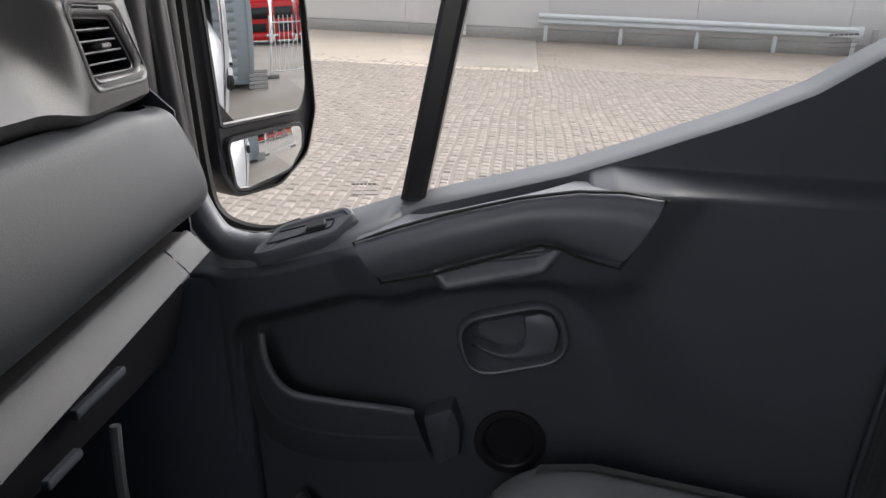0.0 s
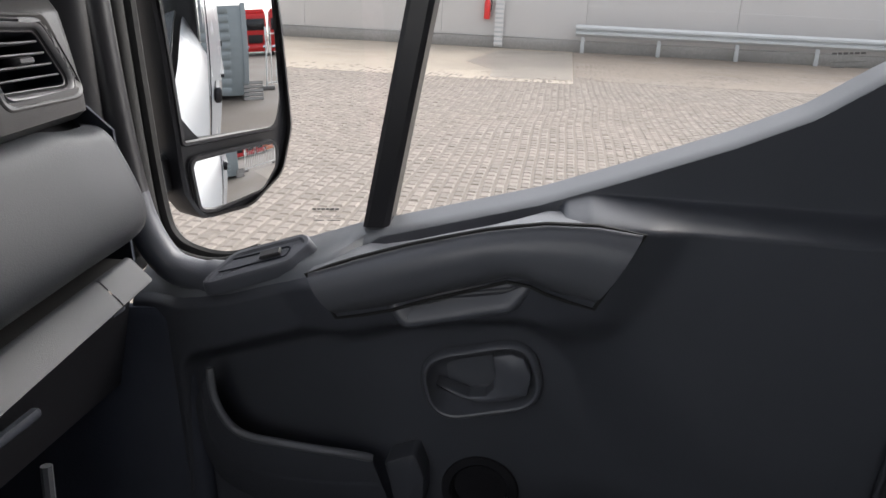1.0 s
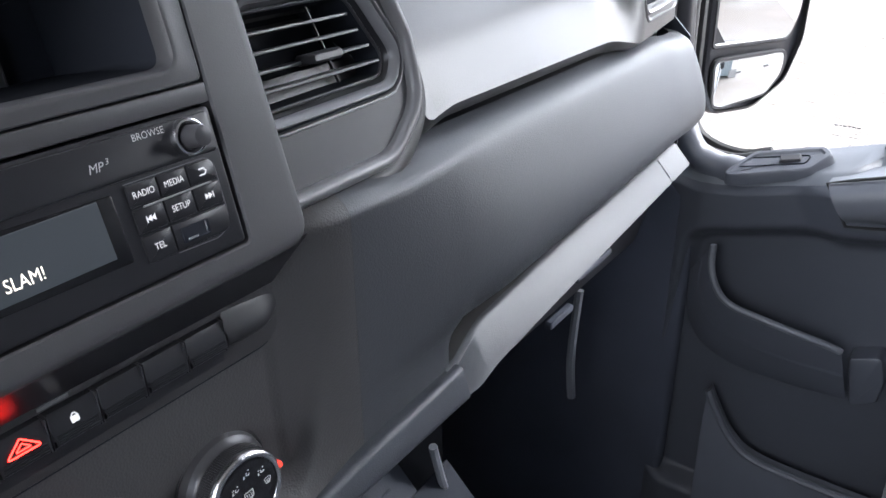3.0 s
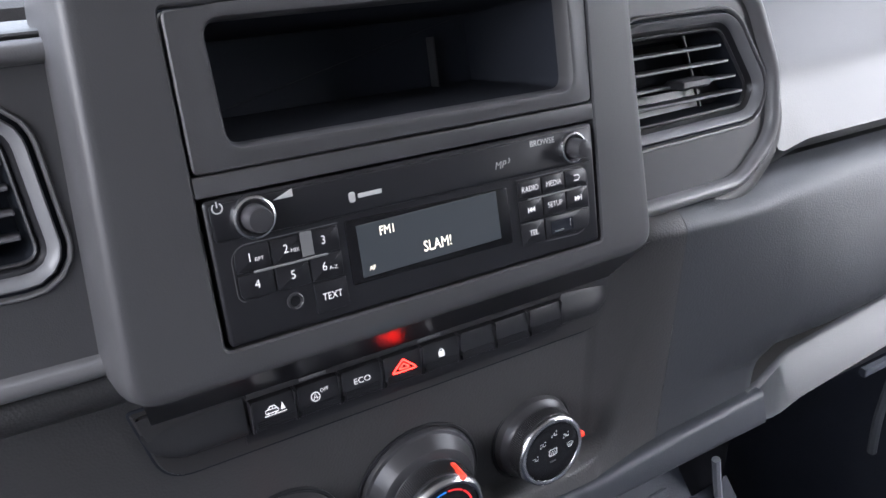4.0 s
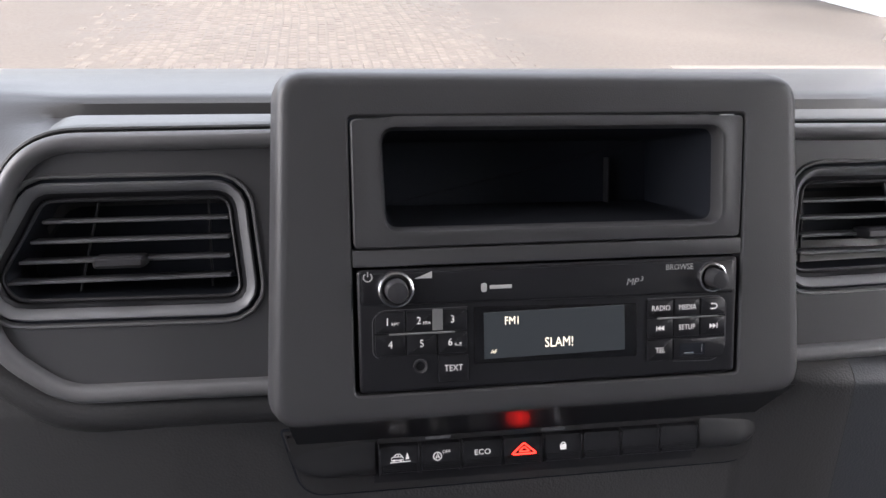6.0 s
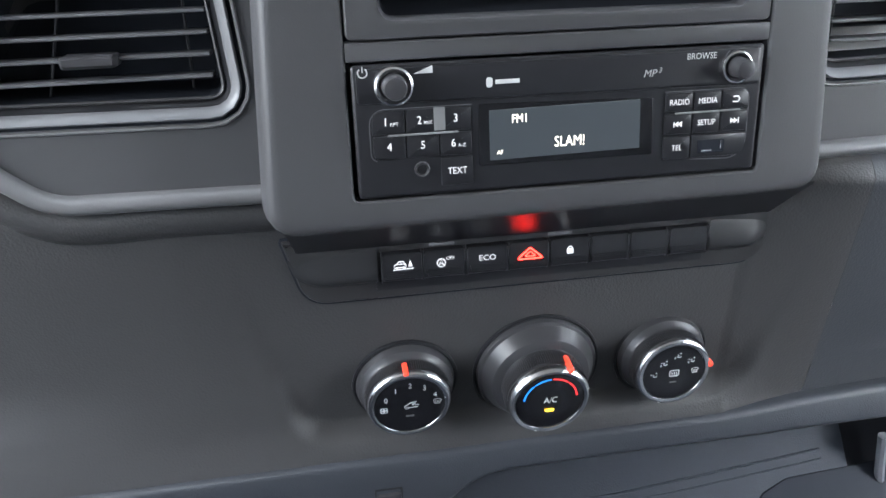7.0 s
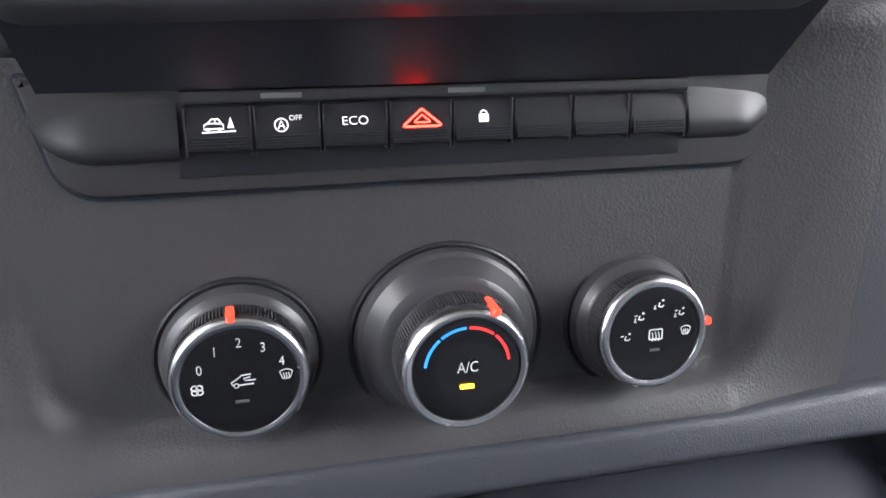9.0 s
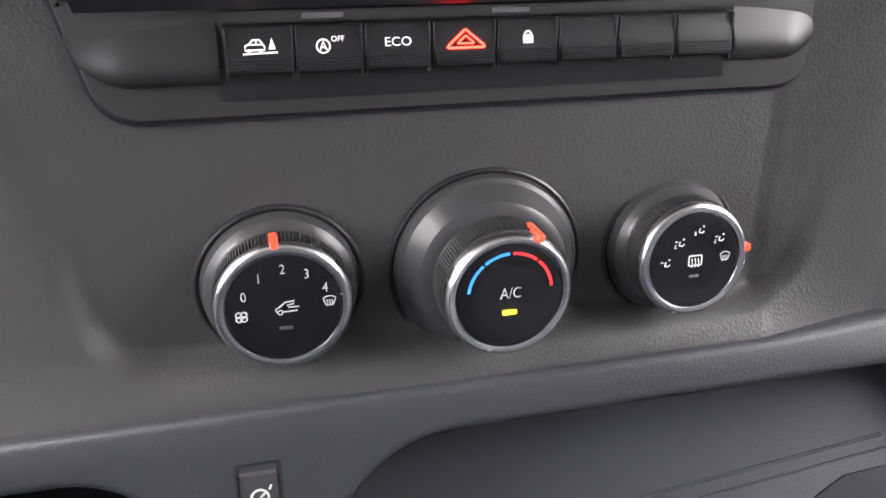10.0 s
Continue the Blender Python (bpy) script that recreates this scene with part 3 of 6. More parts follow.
def fine_ring(x):
    r = top_ring(x)
    out = []
    for p, q in zip(r, r[1:]):
        out += [lerp3(p, q, k / 3) for k in range(3)]
    return out + [r[-1]]


def lerp3(p, q, t):
    return tuple(a + (b - a) * t for a, b in zip(p, q))


def without(geo, plane, poly):
    """The sheet less the faces that lie wholly inside an outline in a plane."""
    inv = plane.inverted()
    flat = [inv @ Vector(v) for v in geo[0]]
    small = inset(poly, 0.001)
    cut = [abs(q.z) < 0.09 and inside(small, (q.x, q.y)) for q in flat]
    return geo[0], [f for f in geo[1] if not all(cut[i] for i in f)]


under = []
for i in range(20):
    x = 0.14 + 0.0085 * i
    drop = 0.012 * (1 - smooth01((x - 0.265) / 0.045))
    under.append([(x, y + 0.005, z - drop * max(0.0, (1.49 - z) / 0.04)) for y, z in END[:7]])
# black strip standing in for the shadow between pad and lid
part("shadow_gap_strip", field([0.24 + 0.02 * i for i in range(26)], [1.436, 1.462], lambda x, z: (x, 0.058, z)), BLACK, dash)
part("end_cap", moved(plate([(0.02, 1.30), (0.02, 1.44), (0.16, 1.575), (0.3, 1.56), (0.3, 1.30)], -0.004, 0.0, 0.001), plane_m((0.737, 0, 0), (0, 1, 0), (0, 0, 1))), SHADED_DASH, dash)

# surround of the radio
BZ = [(-0.121, 0.0845), (-0.129, -0.0705), (0.1255, -0.0685), (0.1175, 0.0825)]
HOLE = [(-0.0930, 0.0672), (-0.0930, -0.0582), (0.0930, -0.0582), (0.0930, 0.0672)]
bz = rpoly(BZ, 0.0115, 6)
hole = rpoly(HOLE, 0.0025, 6)
sur = [(inset(bz, -0.007), -0.055), (inset(bz, -0.0048), -0.012), (inset(bz, -0.0026), -0.0030), (inset(bz, -0.0016), -0.0006), (inset(bz, -0.0004), 0.0008), (inset(bz, 0.0014), 0.0016), (inset(bz, 0.004), 0.0018), (inset(hole, -0.0012), 0.0018), (inset(hole, -0.0003), 0.0010), (hole, -0.006)]
part("radio_surround", moved(frame_loft(sur), FACE), BEZEL, dash, "flat matt dark surround with rounded corners")
part("crossbar", moved(plate(rpoly(rect(-0.0930, 0.0006, 0.0930, 0.0084), 0.0008, 2), -0.006, 0.0018, 0.0008), FACE), BEZEL, dash)
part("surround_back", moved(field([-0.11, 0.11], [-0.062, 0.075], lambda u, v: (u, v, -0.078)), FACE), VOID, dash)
# dark underside between surround and switch row
part("surround_underside", field([-1 + 0.2 * i for i in range(11)], [0, 1, 2, 3], lambda x, k: (0.001 + x * (0.1275, 0.1255, 0.1240, 0.1225)[int(k)], (-0.0135, -0.0062, 0.0012, 0.0086)[int(k)], (1.4535, 1.4436, 1.4337, 1.4236)[int(k)])), STRIP, dash, "glossy black strip above the switches")

# open storage pocket in the surround
pk_out = rpoly([(-0.0922, 0.0664), (-0.0922, 0.0092), (0.0922, 0.0092), (0.0922, 0.0664)], 0.003, 5)
pk_in = rpoly([(-0.0790, 0.0618), (-0.0775, 0.0172), (0.0814, 0.0164), (0.0806, 0.0612)], 0.0065, 5)
pocket = part("storage_pocket", moved(frame_loft([(pk_out, -0.006), (pk_out, 0.0014), (inset(pk_out, 0.0007), 0.0021), (inset(pk_in, -0.0055), 0.0019), (inset(pk_in, -0.0028), 0.0030), (inset(pk_in, -0.0010), 0.0026), (pk_in, 0.0008), (inset(pk_in, 0.0006), -0.006)]), FACE), BEZEL, dash, "empty black storage pocket above the radio")
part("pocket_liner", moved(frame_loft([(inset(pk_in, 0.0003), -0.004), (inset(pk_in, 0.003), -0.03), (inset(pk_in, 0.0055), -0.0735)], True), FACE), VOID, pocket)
part("pocket_rib", moved(box(0.0510, 0.020, -0.073, 0.0519, 0.0465, -0.066), FACE), BEZEL, pocket)

# centre air vents on either side
def vent(parent, m, grill, ring_w, rows, tab_u, tab_v, lean, slat_x0, slat_x1, ring_mat=RINGP):
    w0, g = ring_w
    at = lambda d, w: (inset(grill, -d * g), w0 + w * g)
    v = part("air_vent", moved(frame_loft([at(0.0089, -0.004), at(0.0087, 0.0012), at(0.0081, 0.0019), at(0.0072, 0.0016), at(0.0046, -0.0016), at(0.0040, -0.0030), at(0.0036, -0.0050)]), m), ring_mat, parent, "slatted air vent in a sloping satin grey ring")
    part("outer_bead", moved(frame_loft([at(0.0128, -0.004), at(0.0127, 0.0006), at(0.0121, 0.0015), at(0.0113, 0.0014), at(0.0107, 0.0004), at(0.0105, -0.004)]), m), TRIMP, v)
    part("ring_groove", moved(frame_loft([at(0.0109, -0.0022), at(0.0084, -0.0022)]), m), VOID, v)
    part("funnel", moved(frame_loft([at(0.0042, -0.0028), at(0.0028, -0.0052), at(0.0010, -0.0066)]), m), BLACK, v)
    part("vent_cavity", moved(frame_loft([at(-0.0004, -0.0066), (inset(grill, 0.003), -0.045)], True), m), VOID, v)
    part("inner_rim", moved(frame_loft([at(0.0016, -0.0072), at(0.0013, -0.0056), at(0.0006, -0.0050), at(-0.0002, -0.0054), at(-0.0006, -0.0100)]), m), KNOBP, v)
    for vv in rows:
        a, b = slat_x0(vv), slat_x1(vv)
        part("slat", moved(box(a, vv - 0.0009, -0.023, b, vv + 0.0009, w0 - 0.0058, 0.0006), m), SLATP, v)
    for u0 in lean:
        part("vane", moved(plate([(u0[0] - 0.0005, -0.013), (u0[0] + 0.0005, -0.013), (u0[1] + 0.0005, 0.0295), (u0[1] - 0.0005, 0.0295)], -0.0245, -0.0225, 0.0002, 1), m), KNOBP, v)
    part("vent_tab", moved(box(tab_u - 0.0115, tab_v - 0.0028, -0.016, tab_u + 0.0115, tab_v + 0.0028, -0.0015, 0.002), m), KNOBP, v)
    return v


openings = []
for side in (-1, 1):
    VP = FACE @ Matrix.Translation((0, 0, -0.026))
    def mx(pts):
        q = [(side * a, b) for a, b in pts]
        return q if side > 0 else q[::-1]
    # flat panel round the vent, a roll brightened as a highlight along its edge and a grained roll outside that
    wide = 0.009 if side < 0 else 0.0
    gr = polar(rpoly(mx([(0.1455, -0.0155), (0.238 + wide, -0.0140), (0.2435 + wide, -0.004), (0.2225 + wide, 0.0312), (0.1495, 0.0312)]), [0.006, 0.006, 0.008, 0.012, 0.006], 5), (side * 0.19, 0.0), 160)
    openings.append(inset(gr, -0.005))
    crest = polar(rpoly(mx([(0.100, -0.0610), (0.226, -0.0590), (0.258, -0.034), (0.258, 0.004), (0.238, 0.0585), (0.100, 0.0595)]), [0.001, 0.036, 0.03, 0.04, 0.036, 0.001], 8), (side * 0.19, 0.0), 160)
    low = [smooth01((0.012 - q[1]) / 0.06) for q in crest]

    def out_by(d0, d1):
        """The crest line moved outwards: d0 at the top, d1 at the bottom."""
        far_o, near_o = inset(crest, -d1), inset(crest, -d0)
        return [(p[0] + (q[0] - p[0]) * k, p[1] + (q[1] - p[1]) * k) for p, q, k in zip(near_o, far_o, low)]

    pod = part("vent_pod", moved(frame_loft([(polar(inset(crest, 0.0035), (side * 0.19, 0.0), 160), -0.0046), (polar(inset(gr, -0.0122), (side * 0.19, 0.0), 160), -0.0046)]), VP), BEZEL, dash, "flat dark panel around an air vent")
    part("trim_roll", moved(frame_loft([(inset(crest, 0.0050), -0.006), (inset(crest, 0.0046), -0.0022), (inset(crest, 0.0034), 0.0006), (inset(crest, 0.0014), 0.0020), (inset(crest, -0.0010), 0.0020), (inset(crest, -0.0028), 0.0006), (inset(crest, -0.0038), -0.002), (inset(crest, -0.0042), -0.008)]), VP), TRIMP, pod, "edge roll with its highlight put into the colour")
    part("pod_roll", moved(frame_loft([(inset(crest, -0.0036), -0.0075), (out_by(0.0044, 0.0052), -0.0052), (out_by(0.0052, 0.0085), -0.0038), (out_by(0.0062, 0.0130), -0.0042), (out_by(0.0070, 0.0175), -0.0070), (out_by(0.0076, 0.0210), -0.0115), (out_by(0.0080, 0.0232), -0.0180), (out_by(0.0084, 0.0240), -0.0260), (out_by(0.0090, 0.0240), -0.065)]), VP), DASH, pod, "grained roll round the vent panel")
    rows = (-0.0062, 0.0032, 0.0125, 0.0218)
    edge = lambda v: 0.2415 + wide - max(0.0, v + 0.006) * 0.62
    if side > 0:
        vent(pod, VP, gr, (-0.0046, 1.0), rows, 0.194, 0.0040, [(0.1575, 0.1575), (0.219, 0.207)], lambda v: 0.1495, edge)
    else:
        vent(pod, VP, gr, (-0.0046, 1.0), rows, -0.199, 0.0030, [(-0.1600, -0.1600), (-0.222, -0.211)], lambda v: -edge(v), lambda v: -0.1495)

pad_geo = without(without(loft([fine_ring(-0.5 + 0.00525 * i) for i in range(240)], False), SV, ent), FACE, rpoly(rect(-0.115, -0.06, 0.115, 0.079), 0.004, 3))
flank_geo = loft(under, False)
for opening in openings:
    pad_geo = without(pad_geo, VP, opening)
    flank_geo = without(flank_geo, VP, opening)
part("upper_pad", pad_geo, DASH_SOFT, dash, "soft grained upper dashboard pad")
part("pad_flank", flank_geo, DASH_SOFT, dash)

# vent at the door end
sgr = polar(rpoly([(-0.042, -0.0215), (0.063, -0.0230), (0.033, 0.0205), (-0.0505, 0.0225)], [0.010, 0.007, 0.010, 0.006], 6), (0.0, 0.0), 144)
sv = vent(dash, SV, sgr, (-0.0012, 0.76), (-0.0135, -0.0045, 0.0045, 0.0135), 0.003, -0.0005, [], lambda v: -0.0455 - 0.21 * v, lambda v: 0.0465 - 0.72 * v)
part("vent_surround", moved(frame_loft([(inset(ent, -0.002), -0.010), (inset(ent, -0.001), 0.0008), (inset(ent, 0.0005), 0.0018), (inset(ent, 0.002), 0.0016), (inset(sgr, -0.0092), -0.0012)]), SV), DASH_SOFT, dash)

# ---- row of switches ----
bank = thing("switch_panel", (0, 0.015, 1.40), "black row of push switches with white and red symbols", "switch panel")
SW = plane_m((0, 0.0145, 1.40), (1, 0, 0), (0, 0.04, 1))
tr_o = rpoly([(-0.1285, 0.0275), (-0.1190, -0.0106), (0.1265, -0.0104), (0.1335, 0.0275)], [0.001, 0.016, 0.016, 0.001], 8)
tr_i = inset(tr_o, 0.0025)
part("housing", moved(frame_loft([(inset(tr_o, -0.0012), -0.002), (tr_o, 0.0015), (inset(tr_o, 0.001), 0.0028), (tr_i, 0.003)], True), SW), HOUSING, bank)
part("panel_gap", moved(plate(inset(tr_o, -0.0013), -0.006, 0.0010, 0.0002), SW), VOID, bank)
part("gap", moved(plate(rect(-0.0835, -0.0048, 0.0915, 0.0050), 0.0028, 0.0036, 0.0002), SW), BLACK, bank)


def scoop(x0, x1, flip):
    """A finger-worn bulge beside the switches, tapering to the housing's corner."""
    rings = []
    for i in range(17):
        t = i / 16
        x = x0 + (x1 - x0) * t
        k = math.sqrt(max(0.0, 1 - (1 - min(t / 0.42, 1)) ** 2))
        bot = 0.0150 - 0.0148 * k
        top = 0.0172 + 0.0030 * smooth01(t)
        ring = []
        for j in range(13):
            s = j / 12
            v = top + (bot - top) * s
            bul = math.sin(s * math.pi) ** 0.6 * (0.25 + 0.75 * s ** 1.5)
            ring.append((x, v, 0.0025 + 0.0075 * k * smooth01(0.15 + t / 0.5) * bul))
        rings.append(ring)
    return loft(rings, False)


part("scoop", moved(scoop(-0.1262, -0.0828, 1), SW), SCOOP, bank, "smooth bulging blank")
part("scoop", moved(scoop(0.1302, 0.0930, -1), SW), SCOOP, bank, "smooth bulging blank")
part("light_bar", moved(plate(rect(-0.0815, 0.0186, 0.0925, 0.0228), 0.0024, 0.0048, 0.0008), SW), HOUSING, bank)
for lx in (-0.0505, 0.0105):
    part("indicator_slot", moved(plate(rpoly(rect(lx - 0.0065, 0.0198, lx + 0.0065, 0.0216), 0.0005, 2), 0.0044, 0.0051, 0.0002, 1), SW), TRIMP, bank)
edges = [-0.0812, -0.0600, -0.0385, -0.0167, 0.0048, 0.0262, 0.0475, 0.0690, 0.0912]
for a, b in zip(edges, edges[1:]):
    sw = part("switch", moved(loft([[(x, v, w) for v, w in ((0.0182, 0.0030), (0.0178, 0.0062), (0.0172, 0.0067), (0.0112, 0.0084), (0.0058, 0.0099), (0.0048, 0.0098), (0.0040, 0.0088), (0.0034, 0.0040))] for x in (a + 0.0010, a + 0.0013, b - 0.0013, b - 0.0010)], False), SW), BLACK, bank)
    part("ribbed_grip", moved(join(*[box(a + 0.002, 0.0056 + 0.0009 * k, 0.0094 - 0.00025 * k, b - 0.002, 0.0060 + 0.0009 * k, 0.0103 - 0.00025 * k) for k in range(4)]), SW), BLACK, sw)
    for q0, q1 in ((a + 0.0003, a + 0.0009), (b - 0.0009, b - 0.0003)):
        part("switch_cheek", moved(box(q0, 0.0025, 0.003, q1, 0.0180, 0.0083), SW), KNOBP, sw)
# symbols on the sloping caps
CAP = SW @ plane_m((0, 0.0124, 0.00815), (1, 0, 0), (0, 0.962, -0.272))


def cap_geo(geo):
    us = [p[0] for p in geo[0]]
    c = (min(us) + max(us)) / 2
    return moved(([(c + (u - c) * 0.82, v * 0.82, w) for u, v, w in geo[0]], geo[1]), CAP)


tri_big = [(-0.0139, -0.0034), (0.0027, -0.0034), (-0.0056, 0.0036)]
part("hazard_symbol", cap_geo(join(stroke(rpoly(tri_big, 0.0006, 2), 0.00042, 0.0003, True), stroke(rpoly([(-0.0092, -0.0018), (-0.0020, -0.0018), (-0.0056, 0.0012)], 0.0003, 2), 0.00032, 0.0003, True))), RED_LIT, bank, "red lit triangle symbol")
part("lock_symbol", cap_geo(join(plate(rpoly(rect(0.0134, -0.0026, 0.0176, 0.0008), 0.0004, 2), 0.0001, 0.0003, 0.0001, 1), stroke(arc(0.0155, 0.0008, 0.0013, 0, 180, 8), 0.00035, 0.0003))), LIT_TEXT, bank)
lettering("eco_letters", "ECO", 0.0040, CAP, -0.0277, -0.0002, 0.0003, LIT_TEXT, bank, wide=1.1)
part("stop_start_symbol", cap_geo(join(stroke(arc(-0.0512, -0.0008, 0.0025, 0, 340, 18), 0.0003, 0.0003, True), stroke([(-0.0524, -0.0022), (-0.0512, 0.0009), (-0.0500, -0.0022)], 0.0003, 0.0003), stroke([(-0.0519, -0.0012), (-0.0505, -0.0012)], 0.00025, 0.0003))), LIT_TEXT, bank)
lettering("off_letters", "OFF", 0.0024, CAP, -0.0466, 0.0014, 0.0003, LIT_TEXT, bank)
part("road_symbol", cap_geo(join(stroke([(-0.0758, -0.0014), (-0.0756, 0.0002), (-0.0742, 0.0008), (-0.0729, 0.0023), (-0.0703, 0.0023), (-0.0692, 0.0006), (-0.0686, -0.0002), (-0.0686, -0.0014)], 0.00032, 0.0003, True), stroke([(-0.0744, 0.0007), (-0.0692, 0.0006)], 0.00026, 0.0003), stroke([(-0.0716, 0.0022), (-0.0716, 0.0007)], 0.00022, 0.0003), *[plate(disc(q, -0.0016, 0.0007, 10), 0.0001, 0.0003, 0.0001, 1) for q in (-0.0743, -0.0701)], stroke([(-0.0766, -0.0027), (-0.064, -0.0024)], 0.0003, 0.0003), plate([(-0.0672, -0.0012), (-0.0646, -0.0012), (-0.0659, 0.0030)], 0.0001, 0.0003, 0.0001, 1))), LIT_TEXT, bank)

# ---- heating controls ----
climate = thing("heating_controls", (0.0, 0.012, 1.33), "three round black heating knobs with satin rims", "controls")


def knob(cx, cz, r, base_r, depth, lean, pointer_deg, collar):
    m = plane_m((cx, 0.0145, cz), (1, 0, 0), (0, math.sin(radians(lean)), math.cos(radians(lean))))
    k = part("knob", moved(turned([(base_r, -0.002), (base_r, 0.003), (base_r * 0.985, 0.0045), (base_r * 0.95, 0.0075), (r * 1.13, depth * 0.40), (r * 1.09, depth * 0.44), (r * 1.06, depth * 0.5), (r * 1.03, depth * 0.84), (r * 0.98, depth * 0.86)], 72), m), KNOBP, climate, "round knob with a fine grip", 25)
    if collar:
        part("collar", moved(turned([(collar, -0.001), (collar, 0.0035), (collar * 0.975, 0.0058), (collar * 0.93, 0.0066), (base_r * 1.01, 0.0122), (base_r * 0.985, 0.0134), (base_r * 0.95, 0.0140), (r * 1.10, 0.0150)], 72), m), KNOBP, k, sharp=22)
    part("seat_ring", moved(turned([((collar or base_r) + 0.0024, -0.004), ((collar or base_r) + 0.0020, 0.0034), ((collar or base_r) + 0.0012, 0.0038), ((collar or base_r) - 0.0004, 0.0030)], 72), m), BLACK, k)
    part("grip_ribs", moved(join(*[moved(box(-0.00028, 0, depth * 0.5, 0.00028, 0.0009, depth * 0.80), pose(0, 0, 0, 0, 0, a) @ Matrix.Translation((0, r * 1.036, 0))) for a in range(0, 360, 3)]), m), KNOBP, k)
    part("rim", moved(turned([(r * 1.02, depth * 0.83), (r * 1.062, depth * 0.86), (r * 1.062, depth * 0.90), (r * 1.035, depth * 0.965), (r * 0.985, depth * 1.0), (r * 0.940, depth * 1.0), (r * 0.895, depth * 0.985), (r * 0.88, depth * 0.95)], 96), m), CHROME, k, "satin chrome rim")
    part("dial", moved(turned([(r * 0.88, depth * 0.94), (r * 0.875, depth * 0.968), (r * 0.82, depth * 0.978), (r * 0.4, depth * 0.972), (0.0, depth * 0.968)]), m), GLOSS, k, "black dial with printed symbols")
    part("pointer", moved(box(-0.0014, r * 0.985, depth * 0.62, 0.0014, r * 1.125, depth * 1.010, 0.0007), m @ pose(0, 0, 0, 0, 0, pointer_deg)), RED_MARK, k, "red pointer")
    return k, m @ Matrix.Translation((0, 0, depth * 0.9805))


def fan_icon(x, y, s):
    return join(*[stroke(arc(x + 0.5 * s * math.cos(radians(a)), y + 0.5 * s * math.sin(radians(a)), 0.45 * s, 0, 330, 10), 0.13 * s, 0, True) for a in (45, 135, 225, 315)])


def screen_icon(x, y, s):
    return join(stroke([(x - s, y + 0.5 * s), (x - 0.6 * s, y - 0.7 * s), (x + 0.6 * s, y - 0.7 * s), (x + s, y + 0.5 * s)] + arc(x, y - 0.55 * s, 1.45 * s, 46, 134, 6), 0.10 * s, 0, True), *[stroke([(x + d * s, y - 0.9 * s), (x + (d + 0.08) * s, y - 0.3 * s), (x + (d - 0.06) * s, y + 0.3 * s)], 0.09 * s, 0) for d in (-0.4, 0, 0.4)])


def person_flow_icon(x, y, s, up, down):
    """A seat shape with air arrows."""
    g = [stroke([(x + 0.1 * s, y + 0.4 * s), (x - 0.1 * s, y - 0.3 * s), (x + 0.6 * s, y - 0.45 * s), (x + 0.9 * s, y - 0.1 * s)], 0.15 * s, 0), plate(disc(x + 0.75 * s, y + 0.75 * s, 0.22 * s, 10), -0.00005, 0, 0.00002, 1)]
    if up:
        g.append(stroke([(x - 0.9 * s, y + 0.35 * s), (x - 0.3 * s, y + 0.45 * s)], 0.12 * s, 0))
    if down:
        g.append(stroke([(x - 0.7 * s, y - 0.1 * s), (x - 0.9 * s, y - 0.75 * s), (x - 0.5 * s, y - 0.7 * s)], 0.12 * s, 0))
    return join(*g)


k1, d1 = knob(-0.0701, 1.3294, 0.0218, 0.0276, 0.0216, 0.5, 4, 0)
for ch, dx, dz in (("0", -0.0128, 0.0055), ("1", -0.0075, 0.0116), ("2", 0.0003, 0.0142), ("3", 0.0080, 0.0118), ("4", 0.0138, 0.0062)):
    lettering("numeral", ch, 0.0050, d1, dx, dz, 0.0003, PRINT, k1, wide=0.8)
part("fan_symbol", moved(fan_icon(-0.0140, -0.0015, 0.0022), d1 @ Matrix.Translation((0, 0, 0.0003))), PRINT, k1)
part("screen_symbol", moved(screen_icon(0.0150, 0.0012, 0.0021), d1 @ Matrix.Translation((0, 0, 0.0003))), PRINT, k1)
part("recirculation_symbol", moved(join(stroke([(-0.0030, -0.0012), (-0.0034, 0.0), (-0.002, 0.0008), (0.0, 0.0024), (0.0030, 0.0026)], 0.00028, 0), stroke([(-0.001, -0.0012), (0.0038, -0.001)], 0.00028, 0), stroke(arc(-0.0019, -0.0013, 0.0008, 0, 330, 10), 0.00022, 0, True), stroke([(0.0045, 0.0004), (0.001, 0.0004), (0.0005, 0.0012), (0.0028, 0.0016)], 0.00028, 0)), d1 @ Matrix.Translation((0.0005, 0, 0.0003))), PRINT, k1)
part("indicator", moved(plate(rpoly(rect(-0.0022, -0.0080, 0.0024, -0.0068), 0.0003, 2), 0.0, 0.0003, 0.0001, 1), d1), PRINT_DIM, k1)

k2, d2 = knob(0.0051, 1.3292, 0.0216, 0.0283, 0.0320, 1.7, -26, 0.0351)
for a0, a1, mt, nm in ((174, 131, BLUE_P, "cold_scale"), (128, 92, BLUE_P, "cold_scale"), (88, 52, RED_P, "warm_scale"), (49, 6, RED_P, "warm_scale")):
    part(nm, moved(stroke(arc(0, 0.0012, 0.0148, a0, a1, 12), 0.00055, 0.0003), d2), mt, k2)
lettering("ac_letters", "A/C", 0.0058, d2, 0.0002, 0.0012, 0.0003, PRINT, k2, wide=0.8)
part("indicator", moved(plate(rpoly(rect(-0.0025, -0.0068, 0.0025, -0.0052), 0.0004, 2), 0.0, 0.0004, 0.0001, 1), d2), AMBER, k2, "lit amber bar")

